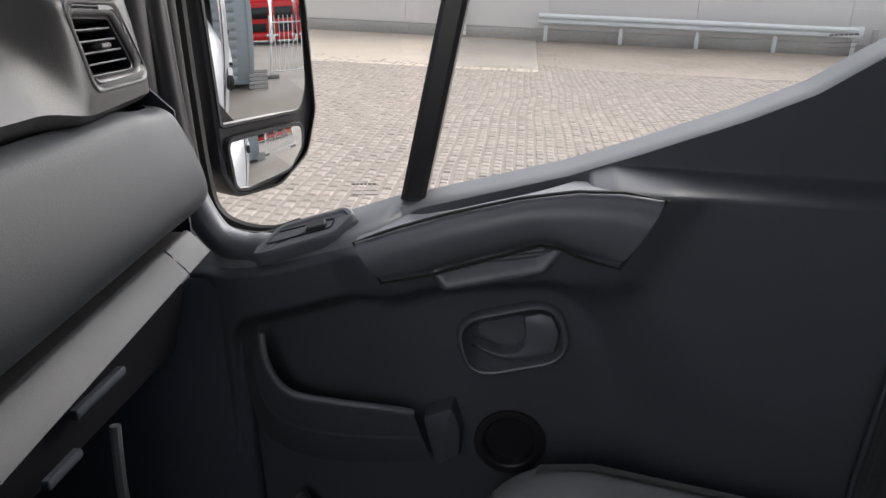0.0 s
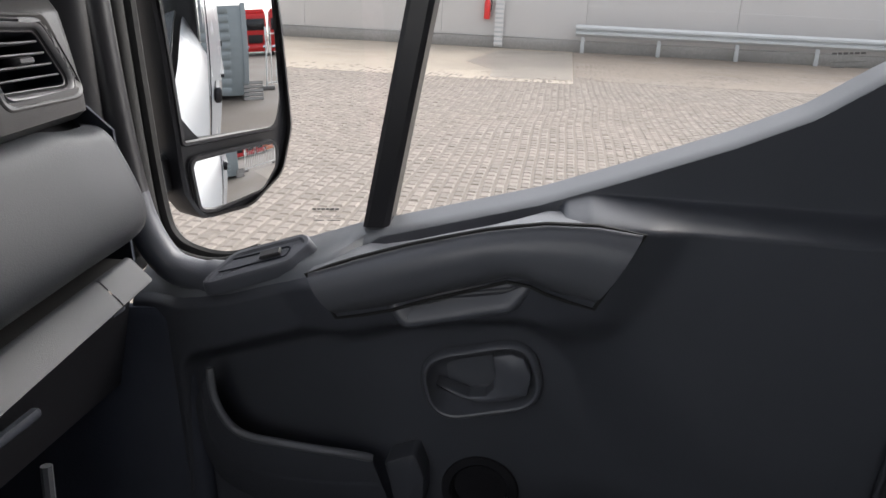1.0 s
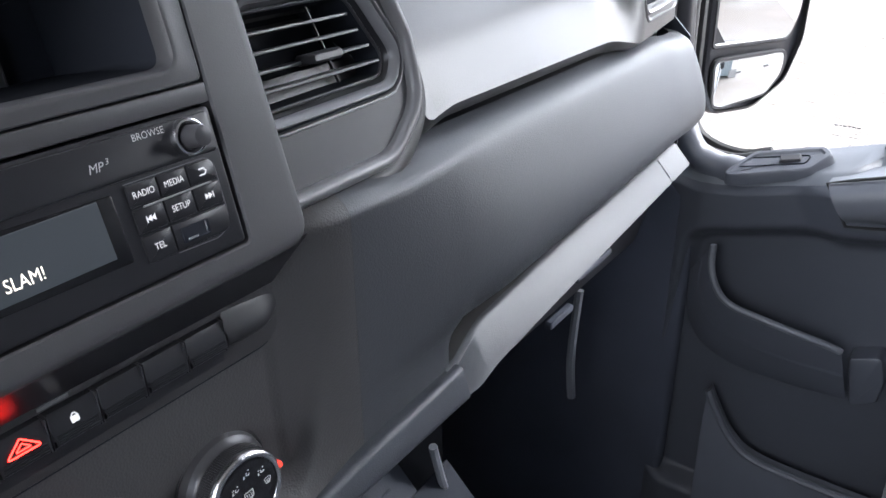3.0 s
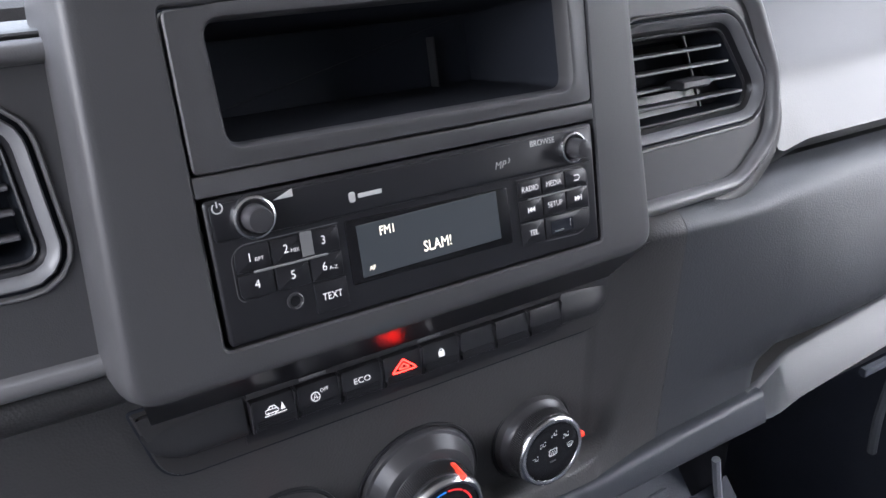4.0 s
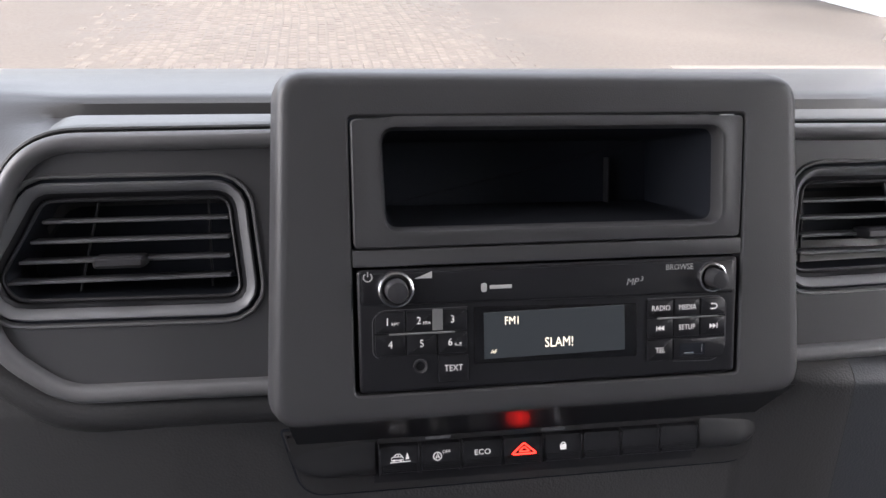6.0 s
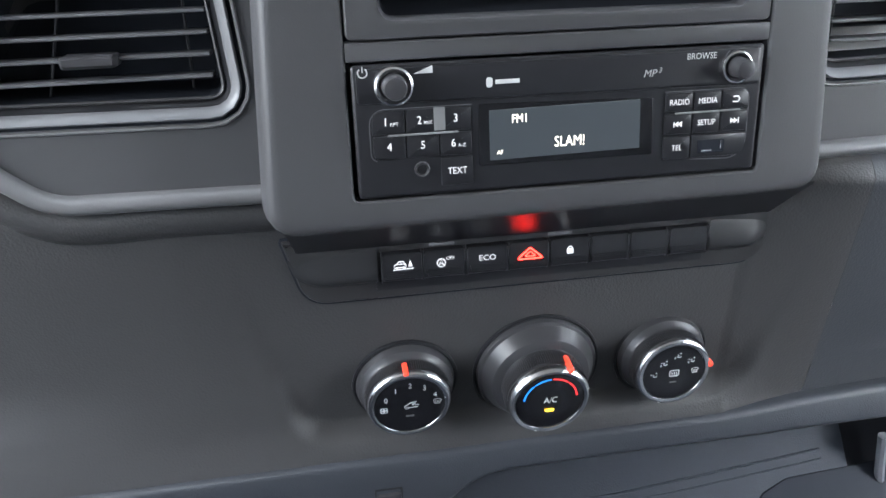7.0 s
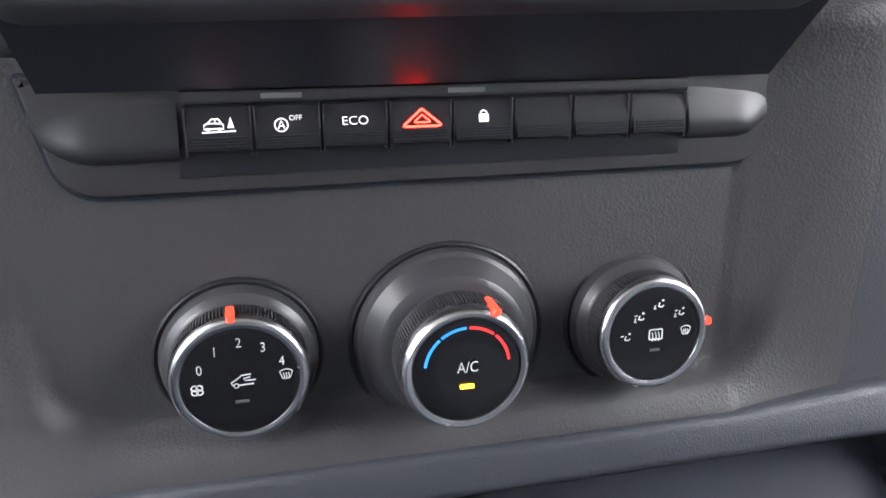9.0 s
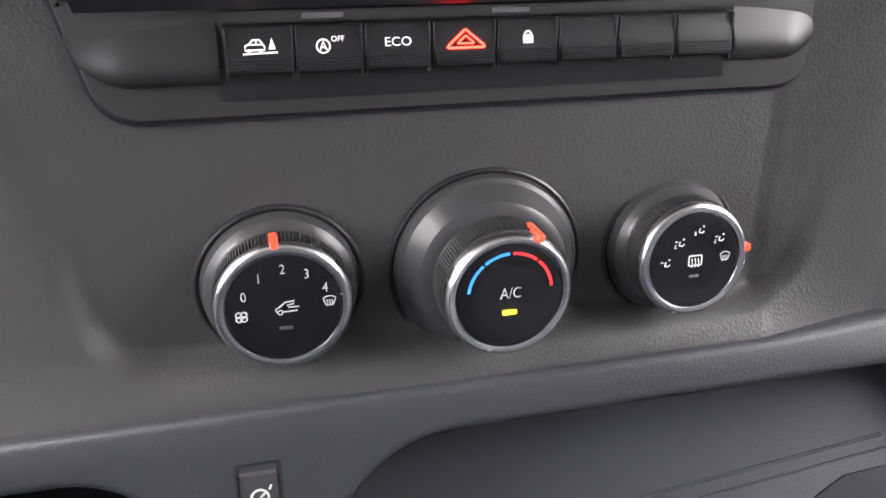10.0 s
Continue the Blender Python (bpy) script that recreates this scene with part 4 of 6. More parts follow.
k3, d3 = knob(0.0800, 1.3291, 0.0207, 0.0264, 0.0230, 6.0, -82, 0)
for x, y, u, dn in ((-0.0122, -0.0003, True, False), (-0.0070, 0.0072, True, True), (0.0008, 0.0116, False, True), (0.0092, 0.0078, True, True)):
    part("airflow_symbol", moved(person_flow_icon(x, y, 0.0021, u, dn), d3 @ Matrix.Translation((0, 0, 0.0003))), PRINT, k3)
part("screen_symbol", moved(screen_icon(0.0122, 0.0006, 0.0020), d3 @ Matrix.Translation((0, 0, 0.0003))), PRINT, k3)
part("heated_screen_symbol", moved(join(stroke(rpoly(rect(-0.0026, -0.0018, 0.0026, 0.0020), 0.0004, 2), 0.0003, 0, True), *[stroke([(x, -0.0026), (x + 0.0002, -0.0008), (x - 0.0002, 0.001)], 0.00025, 0) for x in (-0.0013, 0, 0.0013)]), d3 @ Matrix.Translation((0, 0, 0.0003))), PRINT, k3)
part("indicator", moved(plate(rpoly(rect(-0.0020, -0.0066, 0.0020, -0.0056), 0.0003, 2), 0.0, 0.0003, 0.0001, 1), d3), PRINT_DIM, k3)

# ---- rocker switch on the console ----
rocker = thing("cruise_switch", (-0.084, -0.012, 1.25), "narrow black rocker switch with two white symbols", "switch")
part("rocker_frame", moved(frame_loft([(rpoly(rect(-0.0922, -0.0712, -0.0762, -0.0275), 0.0012, 3), -0.002), (rpoly(rect(-0.0922, -0.0712, -0.0762, -0.0275), 0.0012, 3), 0.0012), (rpoly(rect(-0.0912, -0.0702, -0.0772, -0.0285), 0.0012, 3), 0.0015), (rpoly(rect(-0.0910, -0.0700, -0.0774, -0.0287), 0.0010, 3), -0.006)], True), CON), BLACK, rocker)
rk = part("rocker", moved(loft([[(x, v, w) for v, w in ((-0.0300, -0.004), (-0.0304, 0.0005), (-0.0318, 0.0022), (-0.0492, 0.0008), (-0.0666, 0.0024), (-0.0684, 0.0008), (-0.0688, -0.004))] for x in (-0.0906, -0.0902, -0.0782, -0.0778)], False), CON), KNOBP, rocker)
for v, nm in ((-0.0400, "cruise_symbol"), (-0.0588, "limiter_symbol")):
    part(nm, moved(join(stroke(arc(-0.0842, v, 0.0030, -40, 220, 16), 0.00045, 0.0028), stroke([(-0.0842, v), (-0.0822, v + 0.0018)], 0.0004, 0.0028), stroke([(-0.0872, v - 0.0022), (-0.0852, v - 0.0022)], 0.0004, 0.0028), stroke([(-0.0828, v - 0.0026), (-0.0812, v - 0.0022)], 0.0004, 0.0028), stroke([(-0.0808, v + 0.0026), (-0.0800, v + 0.0044)], 0.0004, 0.0028)), CON), PRINT, rk)

# ---- radio ----
radio = thing("car_radio", (0, -0.007, 1.49), "black car radio with a lit display and printed keys", "radio")
rf = rpoly([(-0.0912, -0.0006), (-0.0912, -0.0572), (0.0912, -0.0572), (0.0912, -0.0006)], 0.0022, 4)
part("faceplate", moved(frame_loft([(rf, -0.006), (rf, 0.0012), (inset(rf, 0.0007), 0.0019), (inset(rf, 0.0016), 0.0021)], True), FACE), BLACK, radio)
part("upper_step", moved(plate(rpoly([(-0.0895, -0.0022), (-0.0895, -0.0165), (0.0895, -0.0182), (0.0895, -0.0022)], 0.002, 3), 0.0018, 0.0028, 0.0007), FACE), BLACK, radio)
for cu, cv, r, nm in ((-0.0742, -0.0092, 0.0078, "volume_knob"), (0.0768, -0.0097, 0.0068, "browse_knob")):
    kb = part(nm, moved(turned([(r * 0.98, 0.002), (r * 0.90, 0.004), (r * 0.66, 0.0050), (r * 0.62, 0.0125), (r * 0.56, 0.0138), (r * 0.3, 0.0142), (0, 0.0142)]), FACE @ Matrix.Translation((cu, cv, 0))), KNOBP, radio)
    part("knob_ring", moved(turned([(r * 1.08, 0.0018), (r * 1.08, 0.0050), (r * 1.03, 0.0062), (r * 0.92, 0.0066), (r * 0.78, 0.0058), (r * 0.70, 0.0040)]), FACE @ Matrix.Translation((cu, cv, 0))), CHROME, kb, "thin bright ring")
part("power_symbol", moved(join(stroke(arc(-0.0865, -0.0036, 0.0019, 125, 415, 14), 0.00028, 0.0031), stroke([(-0.0865, -0.0034), (-0.0865, -0.0010)], 0.00028, 0.0031)), FACE), PRINT, radio)
part("volume_symbol", moved(plate([(-0.0655, -0.0050), (-0.0575, -0.0050), (-0.0575, -0.0018)], 0.0029, 0.0031, 0.0001, 1), FACE), PRINT, radio)
part("mark", moved(join(plate(rpoly(rect(-0.0350, -0.0125, -0.0322, -0.0082), 0.0013, 3), 0.0029, 0.0031, 0.0001, 1), plate(rect(-0.0310, -0.0112, -0.0205, -0.0094), 0.0029, 0.0031, 0.0001, 1)), FACE), PRINT, radio)
lettering("format_letters", "MP", 0.0046, FACE, 0.0375, -0.0108, 0.0031, PRINT, radio, shear=0.25)
lettering("format_letters", "3", 0.0032, FACE, 0.0422, -0.0096, 0.0031, PRINT, radio, shear=0.25)
lettering("browse_letters", "BROWSE", 0.0038, FACE, 0.0612, -0.0046, 0.0031, PRINT, radio, wide=0.92)
# display
part("display_frame", moved(plate(rpoly([(-0.0384, -0.0192), (-0.0384, -0.0462), (0.0408, -0.0468), (0.0402, -0.0212)], 0.001, 2), 0.0018, 0.0026, 0.0004), FACE), GLOSS, radio)
dsp = part("display", moved(plate([(-0.0338, -0.0222), (-0.0336, -0.0440), (0.0346, -0.0432), (0.0340, -0.0216)], 0.0024, 0.0029, 0.0002, 1), FACE), LCD, radio, "grey lit display")
lettering("station_letters", "FM1", 0.0054, FACE, -0.0204, -0.0265, 0.0031, LCD_TEXT, dsp, wide=0.8)
lettering("station_letters", "SLAM!", 0.0066, FACE, 0.0021, -0.0378, 0.0031, LCD_TEXT, dsp, wide=0.8)
lettering("station_letters", "AF", 0.0026, FACE, -0.0292, -0.0407, 0.0031, LCD_TEXT, dsp)
# keys left of the display
COLS = (-0.0842, -0.0699, -0.0556, -0.0413)
ROWS_K = ((-0.0195, -0.0298), (-0.0302, -0.0404))
nums = (("1", "RPT"), ("2", "MIX"), ("3", ""), ("4", ""), ("5", ""), ("6", "A-Z"))
for r in range(2):
    for c in range(3):
        q = rect(COLS[c] + 0.0003, ROWS_K[r][1] + 0.0002, COLS[c + 1] - 0.0003, ROWS_K[r][0] - 0.0002)
        rad = [0.0006] * 4
        if c == 0:
            rad = [0.0006, 0.0006, 0.0006, 0.006] if r == 0 else [0.003, 0.0006, 0.0006, 0.0006]
        key = part("key", moved(plate(rpoly(q, rad, 3), 0.0018, 0.0031, 0.0005), FACE), BLACK, radio)
        n, sub = nums[r * 3 + c]
        cx = (COLS[c] + COLS[c + 1]) / 2
        cy = sum(ROWS_K[r]) / 2
        lettering("numeral", n, 0.0049, FACE, cx - (0.0012 if sub else 0.0), cy + 0.0003, 0.0034, LIT_TEXT, key, wide=0.9)
        if sub:
            lettering("small_letters", sub, 0.0021, FACE, cx + 0.0024, cy - 0.0008, 0.0034, LIT_TEXT, key)
key = part("key", moved(plate(rpoly(rect(-0.0552, -0.0535, -0.0413, -0.0410), 0.0006, 2), 0.0018, 0.0031, 0.0005), FACE), BLACK, radio)
lettering("key_letters", "TEXT", 0.0042, FACE, -0.0482, -0.0472, 0.0034, LIT_TEXT, key, wide=0.85)
part("jack_socket", moved(turned([(0.0034, 0.0018), (0.0034, 0.0032), (0.0029, 0.0034), (0.0022, 0.0026), (0.0018, -0.004), (0, -0.004)], 24), FACE @ Matrix.Translation((-0.0634, -0.0457, 0))), KNOBP, radio)
part("film_edge", moved(plate(rpoly(rect(-0.0775, -0.0305, -0.0475, -0.0297), 0.0002, 1), 0.0030, 0.0040, 0.0002, 1), FACE), TAPE, radio, "bright edge of a clear film")
part("film_tab", moved(plate(rect(-0.0578, -0.0290, -0.0530, -0.0192), 0.0034, 0.0037, 0.0001, 1), FACE), TAPE, radio, "small clear film tab")
# Thin light lines painted as the highlight along the key gaps.
part("key_gap_highlight", moved(stroke([(-0.0413, -0.0190)] + arc(-0.0785, -0.0255, 0.0065, 90, 180, 8) + arc(-0.0815, -0.0375, 0.0035, 180, 255, 6), 0.00018, 0.0026), FACE), TRIMP, radio)
part("key_gap_highlight", moved(stroke([(0.0455, -0.0193)] + arc(0.0805, -0.0245, 0.0052, 90, 0, 8) + arc(0.0765, -0.0420, 0.0092, 0, -85, 8) + [(0.0590, -0.0504)], 0.00018, 0.0026), FACE), TRIMP, radio)
# keys right of the display
COLR = (0.0455, 0.0588, 0.0722, 0.0856)
ROWR = ((-0.0198, -0.0284), (-0.0290, -0.0386), (-0.0392, -0.0500))
words = (("RADIO", "MEDIA", "back"), ("prev", "SETUP", "next"), ("TEL",))
for r in range(3):
    for c in range(3):
        if r == 2 and c > 0:
            break
        rad = [0.0006] * 4
        if r == 0 and c == 2:
            rad = [0.0006, 0.0006, 0.005, 0.0006]
        key = part("key", moved(plate(rpoly(rect(COLR[c] + 0.0003, ROWR[r][1] + 0.0002, COLR[c + 1] - 0.0003, ROWR[r][0] - 0.0002), rad, 3), 0.0018, 0.0031, 0.0005), FACE), BLACK, radio)
        cx, cy = (COLR[c] + COLR[c + 1]) / 2, sum(ROWR[r]) / 2
        wd = words[r][c]
        if wd in ("RADIO", "MEDIA", "SETUP", "TEL"):
            lettering("key_letters", wd, 0.0036, FACE, cx, cy, 0.0034, LIT_TEXT, key, wide=0.85)
        elif wd == "back":
            part("key_symbol", moved(stroke([(cx - 0.0014, cy + 0.0012), (cx + 0.001, cy + 0.0012), (cx + 0.0018, cy), (cx + 0.001, cy - 0.0012), (cx - 0.0016, cy - 0.0012)], 0.0003, 0.0034), FACE), LIT_TEXT, key)
        else:
            s = -1 if wd == "prev" else 1
            part("key_symbol", moved(join(*[plate([(cx + s * (o - 0.001), cy - 0.0013), (cx + s * (o + 0.0008), cy), (cx + s * (o - 0.001), cy + 0.0013)][::s], 0.0032, 0.0034, 0.0001, 1) for o in (-0.0008, 0.0009)], stroke([(cx + s * 0.002, cy - 0.0013), (cx + s * 0.002, cy + 0.0013)], 0.00025, 0.0034)), FACE), LIT_TEXT, key)
part("usb_blank", moved(plate(rpoly(rect(0.0591, -0.0498, 0.0853, -0.0394), [0.0006, 0.009, 0.0006, 0.0006], 4), 0.0018, 0.0030, 0.0005), FACE), BLACK, radio)
part("usb_slot", moved(frame_loft([(rpoly(rect(0.0622, -0.0478, 0.0750, -0.0418), 0.0005, 2), 0.0029), (rpoly(rect(0.0622, -0.0478, 0.0750, -0.0418), 0.0005, 2), 0.0034), (rpoly(rect(0.0628, -0.0472, 0.0744, -0.0424), 0.0005, 2), 0.0034), (rpoly(rect(0.0628, -0.0472, 0.0744, -0.0424), 0.0005, 2), 0.0031)], True), FACE), VOID, radio)
part("usb_tongue", moved(join(box(0.0640, -0.0470, 0.0031, 0.0690, -0.0462, 0.0036), box(0.0730, -0.0462, 0.0031, 0.0736, -0.0424, 0.0036)), FACE), CHROME, radio)
part("film_edge", moved(plate(rpoly(rect(0.0505, -0.0293, 0.0815, -0.0286), 0.0002, 1), 0.0030, 0.0039, 0.0002, 1), FACE), TAPE, radio)
# ---- passenger door ----
door = thing("passenger_door", (0.79, -0.3, 0.75), "closed passenger door with black moulded trim", "car door")
BELT = [(-0.80, 1.53), (-0.70, 1.505), (-0.628, 1.471), (-0.575, 1.440), (-0.512, 1.416), (-0.417, 1.386), (-0.346, 1.365), (-0.20, 1.334), (-0.175, 1.330), (-0.113, 1.312), (-0.05, 1.296), (0.0, 1.290), (0.06, 1.288)]
STEP = [(-0.80, 1.333), (-0.64, 1.339), (-0.45, 1.353), (-0.39, 1.357), (-0.368, 1.352), (-0.346, 1.322), (-0.32, 1.300), (-0.18, 1.285), (-0.165, 1.300), (0.06, 1.30)]
INNER = rpoly([(0.0, 1.205), (-0.12, 1.236), (-0.21, 1.248), (-0.33, 1.252), (-0.40, 1.225), (-0.46, 1.10), (-0.47, 0.84), (0.02, 0.84)], 0.03, 4)


GRIP = [((0.137, 1.306), (0.162, 1.264), 1), ((0.160, 1.313), (0.187, 1.268), 1), ((0.185, 1.321), (0.212, 1.273), 1), ((0.203, 1.326), (0.221, 1.276), 0.6), ((0.235, 1.3345), (0.243, 1.283), 0.3),
        ((0.27, 1.342), (0.285, 1.294), 0.3), ((0.30, 1.348), (0.318, 1.303), 0.3), ((0.328, 1.3515), (0.338, 1.299), 0.6), ((0.352, 1.354), (0.352, 1.292), 1), ((0.395, 1.3525), (0.372, 1.285), 1), ((0.433, 1.346), (0.392, 1.279), 1)]
GRIP_EDGE = [(-g[0][0], g[0][1]) for g in GRIP] + [(-g[1][0], g[1][1]) for g in GRIP[::-1]]


def sill_drop(y):
    """Depth of the sloping sill below the window line: narrow behind the bar, broad at the switch."""
    return 0.008 + 0.012 * smooth01((y + 0.20) / 0.04)


def door_x(y, z):
    x = 0.764
    back = smooth01((z - lerp_table(STEP, y)[0] + 0.011) / 0.022)
    x += 0.042 * back * smooth01((-0.150 - y) / 0.03)
    d = signed(INNER, (y, z))
    wide = 0.024 + 0.09 * smooth01((-0.34 - y) / 0.07)
    x += 0.028 * (1 - smooth01((d + wide / 2) / wide))
    if -0.49 < y < -0.08 and 1.22 < z < 1.40:
        # swells to meet the grab handle, most at its two ends
        g = 1 - smooth01(signed(GRIP_EDGE, (y, z)) / 0.045)
        x += (0.7515 - x) * g * (1 - back) * (0.35 + 0.65 * smooth01((abs(y + 0.285) - 0.06) / 0.05))
    b = lerp_table(BELT, y)[0]
    x += 0.012 * smooth01((z - b + 0.030) / 0.016) * smooth01((y + 0.18) / 0.03)
    x += 0.022 * smooth01((y + 0.01) / 0.06)
    return x


def door_skin(y, r):
    b = lerp_table(BELT, y)[0] - sill_drop(y)
    st = min(lerp_table(STEP, y)[0], b - 0.022)
    if r <= 76:
        z = 0.72 + (st - 0.014 - 0.72) * r / 76
    elif r <= 92:
        z = st - 0.014 + 0.028 * (r - 76) / 16
    else:
        z = st + 0.014 + (b - st - 0.014) * (r - 92) / 14
    return (door_x(y, z), y, z)


# places of the latch bowl and of the round hollow, which go through the trim
LA = plane_m((0.783, -0.2895, 1.1875), (0, -1, 0.20), (0, 0.20, 1))
lat = rpoly([(-0.0555, -0.034), (0.0555, -0.034), (0.0555, 0.034), (-0.0555, 0.034)], 0.032, 8)
RH = plane_m((0.7865, -0.285, 1.062), (0, -1, 0), (0, 0, 1))
skin = without(without(field([0.06 - 0.0031 * i for i in range(279)], [0.5 * i for i in range(213)], door_skin), LA, inset(lat, -0.002)), RH, arc(0, 0, 0.036, 0, 350, 36))
door_panel = part("door_panel", skin, DOORP, door, "black grained door trim")


def sill(y, k):
    b = lerp_table(BELT, y)[0]
    d = sill_drop(y)
    x0 = door_x(y, b - d)
    row = [(x0 - 0.0005, b - d - 0.0005), (x0 + 0.004, b - 0.7 * d), (x0 + 0.012, b - 0.42 * d), (0.828, b - 0.001), (0.8385, b + 0.002)]
    return (row[k][0], y, row[k][1])


part("sill_top", field([0.06 - 0.0124 * i for i in range(70)], [0, 1, 2, 3, 4], sill), SILL, door, "smooth grey window sill")
part("window_seal", tube([(0.838, 0.05 - 0.02 * i, lerp_table(BELT, 0.05 - 0.02 * i)[0] - 0.0035) for i in range(43)], 0.0045, 6), SEAL_AND_SHADE, door)
part("outer_skin", field([0.05 - 0.06 * i for i in range(16)], [0, 1, 2, 3], lambda y, k: ((0.915, 0.935, 0.928, 0.858)[k], y, (0.45, 0.80, lerp_table(BELT, y)[0] - 0.14, lerp_table(BELT, y)[0] - 0.020)[k])), WHITE, door)

DY = plane_m((0.745, 0, 0), (0, -1, 0), (0, 0, 1))   # door plane: first axis runs rearwards, w points into the cabin


def grip_ring(top, bot, depth):
    q = lambda s, w: (*lerp2(top, bot, s), w)
    return [q(0.02, -0.045 * depth - 0.01), q(0.0, -0.012), q(0.02, -0.006), q(0.08, 0.0), q(0.2, 0.0045), q(0.4, 0.0065), q(0.6, 0.0055), q(0.78, 0.001), q(0.92, -0.006), q(1.0, -0.014), q(0.98, -0.045 * depth - 0.012)]


def lerp2(a, b, t):
    return tuple(p + (q - p) * t for p, q in zip(a, b))


grip = part("grab_handle", moved(loft([grip_ring(*g) for g in GRIP], True, True, True), DY), GRIPP, door, "smooth dark grab handle")
rim = [g[0] for g in GRIP] + [g[1] for g in GRIP[::-1]]
part("grip_seam", moved(tube([(a, b, -0.0050) for a, b in inset(rim, -0.0010)], 0.0017, 6, True), DY), SEAL_AND_SHADE, door)


cup = rpoly([(0.203, 1.277), (0.2225, 1.2520), (0.322, 1.2695), (0.346, 1.2955), (0.322, 1.318), (0.240, 1.304)], [0.010, 0.014, 0.016, 0.012, 0.012, 0.016], 8)
cup_geo = frame_loft([(inset(cup, -0.004), -0.026), (inset(cup, -0.001), -0.015), (cup, -0.010), (inset(cup, 0.0015), -0.0065), (inset(cup, 0.004), -0.0042), (inset(cup, 0.007), -0.0034), (inset(cup, 0.011), -0.0042), (inset(cup, 0.016), -0.0062), (inset(cup, 0.0195), -0.0072)], True)
part("pull_cup", moved(([(p, q, w - 0.26 * (q - 1.252)) for p, q, w in cup_geo[0]], cup_geo[1]), DY), DOORG, door, "hollow behind the grab handle", 85)
# latch in an oval bowl
latch = part("latch_surround", moved(frame_loft([(inset(lat, -0.003), -0.006), (inset(lat, -0.002), 0.0010), (inset(lat, -0.0004), 0.0034), (inset(lat, 0.0014), 0.0042), (inset(lat, 0.0032), 0.0034), (inset(lat, 0.0044), 0.0), (inset(lat, 0.010), -0.018), (inset(lat, 0.019), -0.026)], True), LA), DOORG, door, "oval latch recess")
lev = [(-0.0465, 0.007), (-0.028, -0.0104), (-0.007, -0.0207), (0.020, -0.024), (0.041, -0.0207), (0.0485, -0.002), (0.046, 0.0175), (0.035, 0.0245), (0.016, 0.0245), (0.0155, 0.007), (0.011, -0.0076), (0.001, -0.0150), (-0.015, -0.0130), (-0.033, -0.001)]
lv = rpoly(lev, 0.004, 4)
part("latch_lever", moved(frame_loft([(lv, -0.018), (lv, -0.0005), (inset(lv, 0.0006), 0.0014), (inset(lv, 0.0014), 0.0020)], True), LA), DOORG, latch, "door opening lever")
# upper pocket: a bowed wall open at the top
lip = [(0.034, 1.210), (0.038, 1.178), (0.060, 1.147), (0.105, 1.137), (0.150, 1.131), (0.188, 1.121)]
low = [(0.008, 1.165), (0.012, 1.113), (0.032, 1.076), (0.075, 1.057), (0.140, 1.054), (0.202, 1.056)]


lipd, lowd = densify(lip, 8), densify(low, 8)
n_l = len(lipd)


def bow(i):
    return 0.003 + 0.008 * smooth01(i / 14) * smooth01((n_l - 1 - i) / 10)


rows_p = []
for s, out_k in ((0.0, 1.0), (0.12, 1.06), (0.4, 1.0), (0.75, 0.7), (1.0, 0.1)):
    rows_p.append([(*lerp2(lipd[i], lowd[i], s), bow(i) * out_k - 0.012 * s) for i in range(n_l)])
inner_p = [[(*lerp2(lipd[i], lowd[i], s), bow(i) * k - 0.005) for i in range(n_l)] for s, k in ((0.04, 1.0), (0.5, 0.9))]
part("door_pocket", moved(join(loft(inner_p[::-1] + rows_p, False)), DY), DOORP, door, "open map pocket", 60)
part("pocket_lip", moved(tube([(*lipd[i], bow(i) - 0.0030) for i in range(n_l)], [0.0034] + [0.0042] * (n_l - 2) + [0.0034], 10), DY), GRIPP, door)
part("pocket_bracket", moved(plate(rpoly([(0.194, 1.106), (0.205, 1.045), (0.232, 1.060), (0.234, 1.090), (0.226, 1.118)], 0.006, 3), -0.05, -0.017, 0.004), DY), DOORP, door)
# lower pocket
lip2 = densify([(0.055, 1.015), (0.068, 0.990), (0.090, 0.957), (0.122, 0.937), (0.195, 0.932), (0.26, 0.931), (0.42, 0.925)], 4)
part("door_bin", moved(loft([[(a, b, -0.02) for a, b in lip2], [(a, b, 0.0) for a, b in lip2], [(a, b - 0.06, 0.003) for a, b in lip2], [(a, 0.74, -0.012) for a, b in lip2]], False), DY), DOORG, door, "low storage bin")
part("bin_lip", moved(tube([(a, b, -0.002) for a, b in lip2], 0.005, 8), DY), DOORG, door)
part("round_recess", moved(turned([(0.0395, -0.003), (0.0385, -0.0008), (0.031, -0.0004), (0.029, -0.002), (0.027, -0.012), (0.0, -0.012)], 40), RH), BLACK, door)
# window switch on the sill
WS = plane_m((0.7865, -0.072, 1.3045), (0.10, -1, 0.235), (0.90, 0.10, 0.42))
so = rpoly([(-0.060, -0.024), (0.040, -0.018), (0.062, 0.004), (0.052, 0.020), (-0.020, 0.018)], [0.012, 0.014, 0.014, 0.012, 0.02], 6)
wsw = part("window_switch", moved(frame_loft([(inset(so, -0.002), -0.01), (so, 0.002), (inset(so, 0.002), 0.004), (inset(so, 0.006), 0.0042), (inset(so, 0.008), 0.002)], True), WS), DOORG, door, "oval window switch panel")
si = rpoly([(-0.040, -0.007), (0.034, -0.007), (0.040, 0.006), (-0.024, 0.007)], 0.005, 4)
part("switch_hollow", moved(frame_loft([(inset(si, -0.001), 0.0022), (si, 0.0032), (inset(si, 0.002), 0.0008)], True), WS), VOID, wsw)
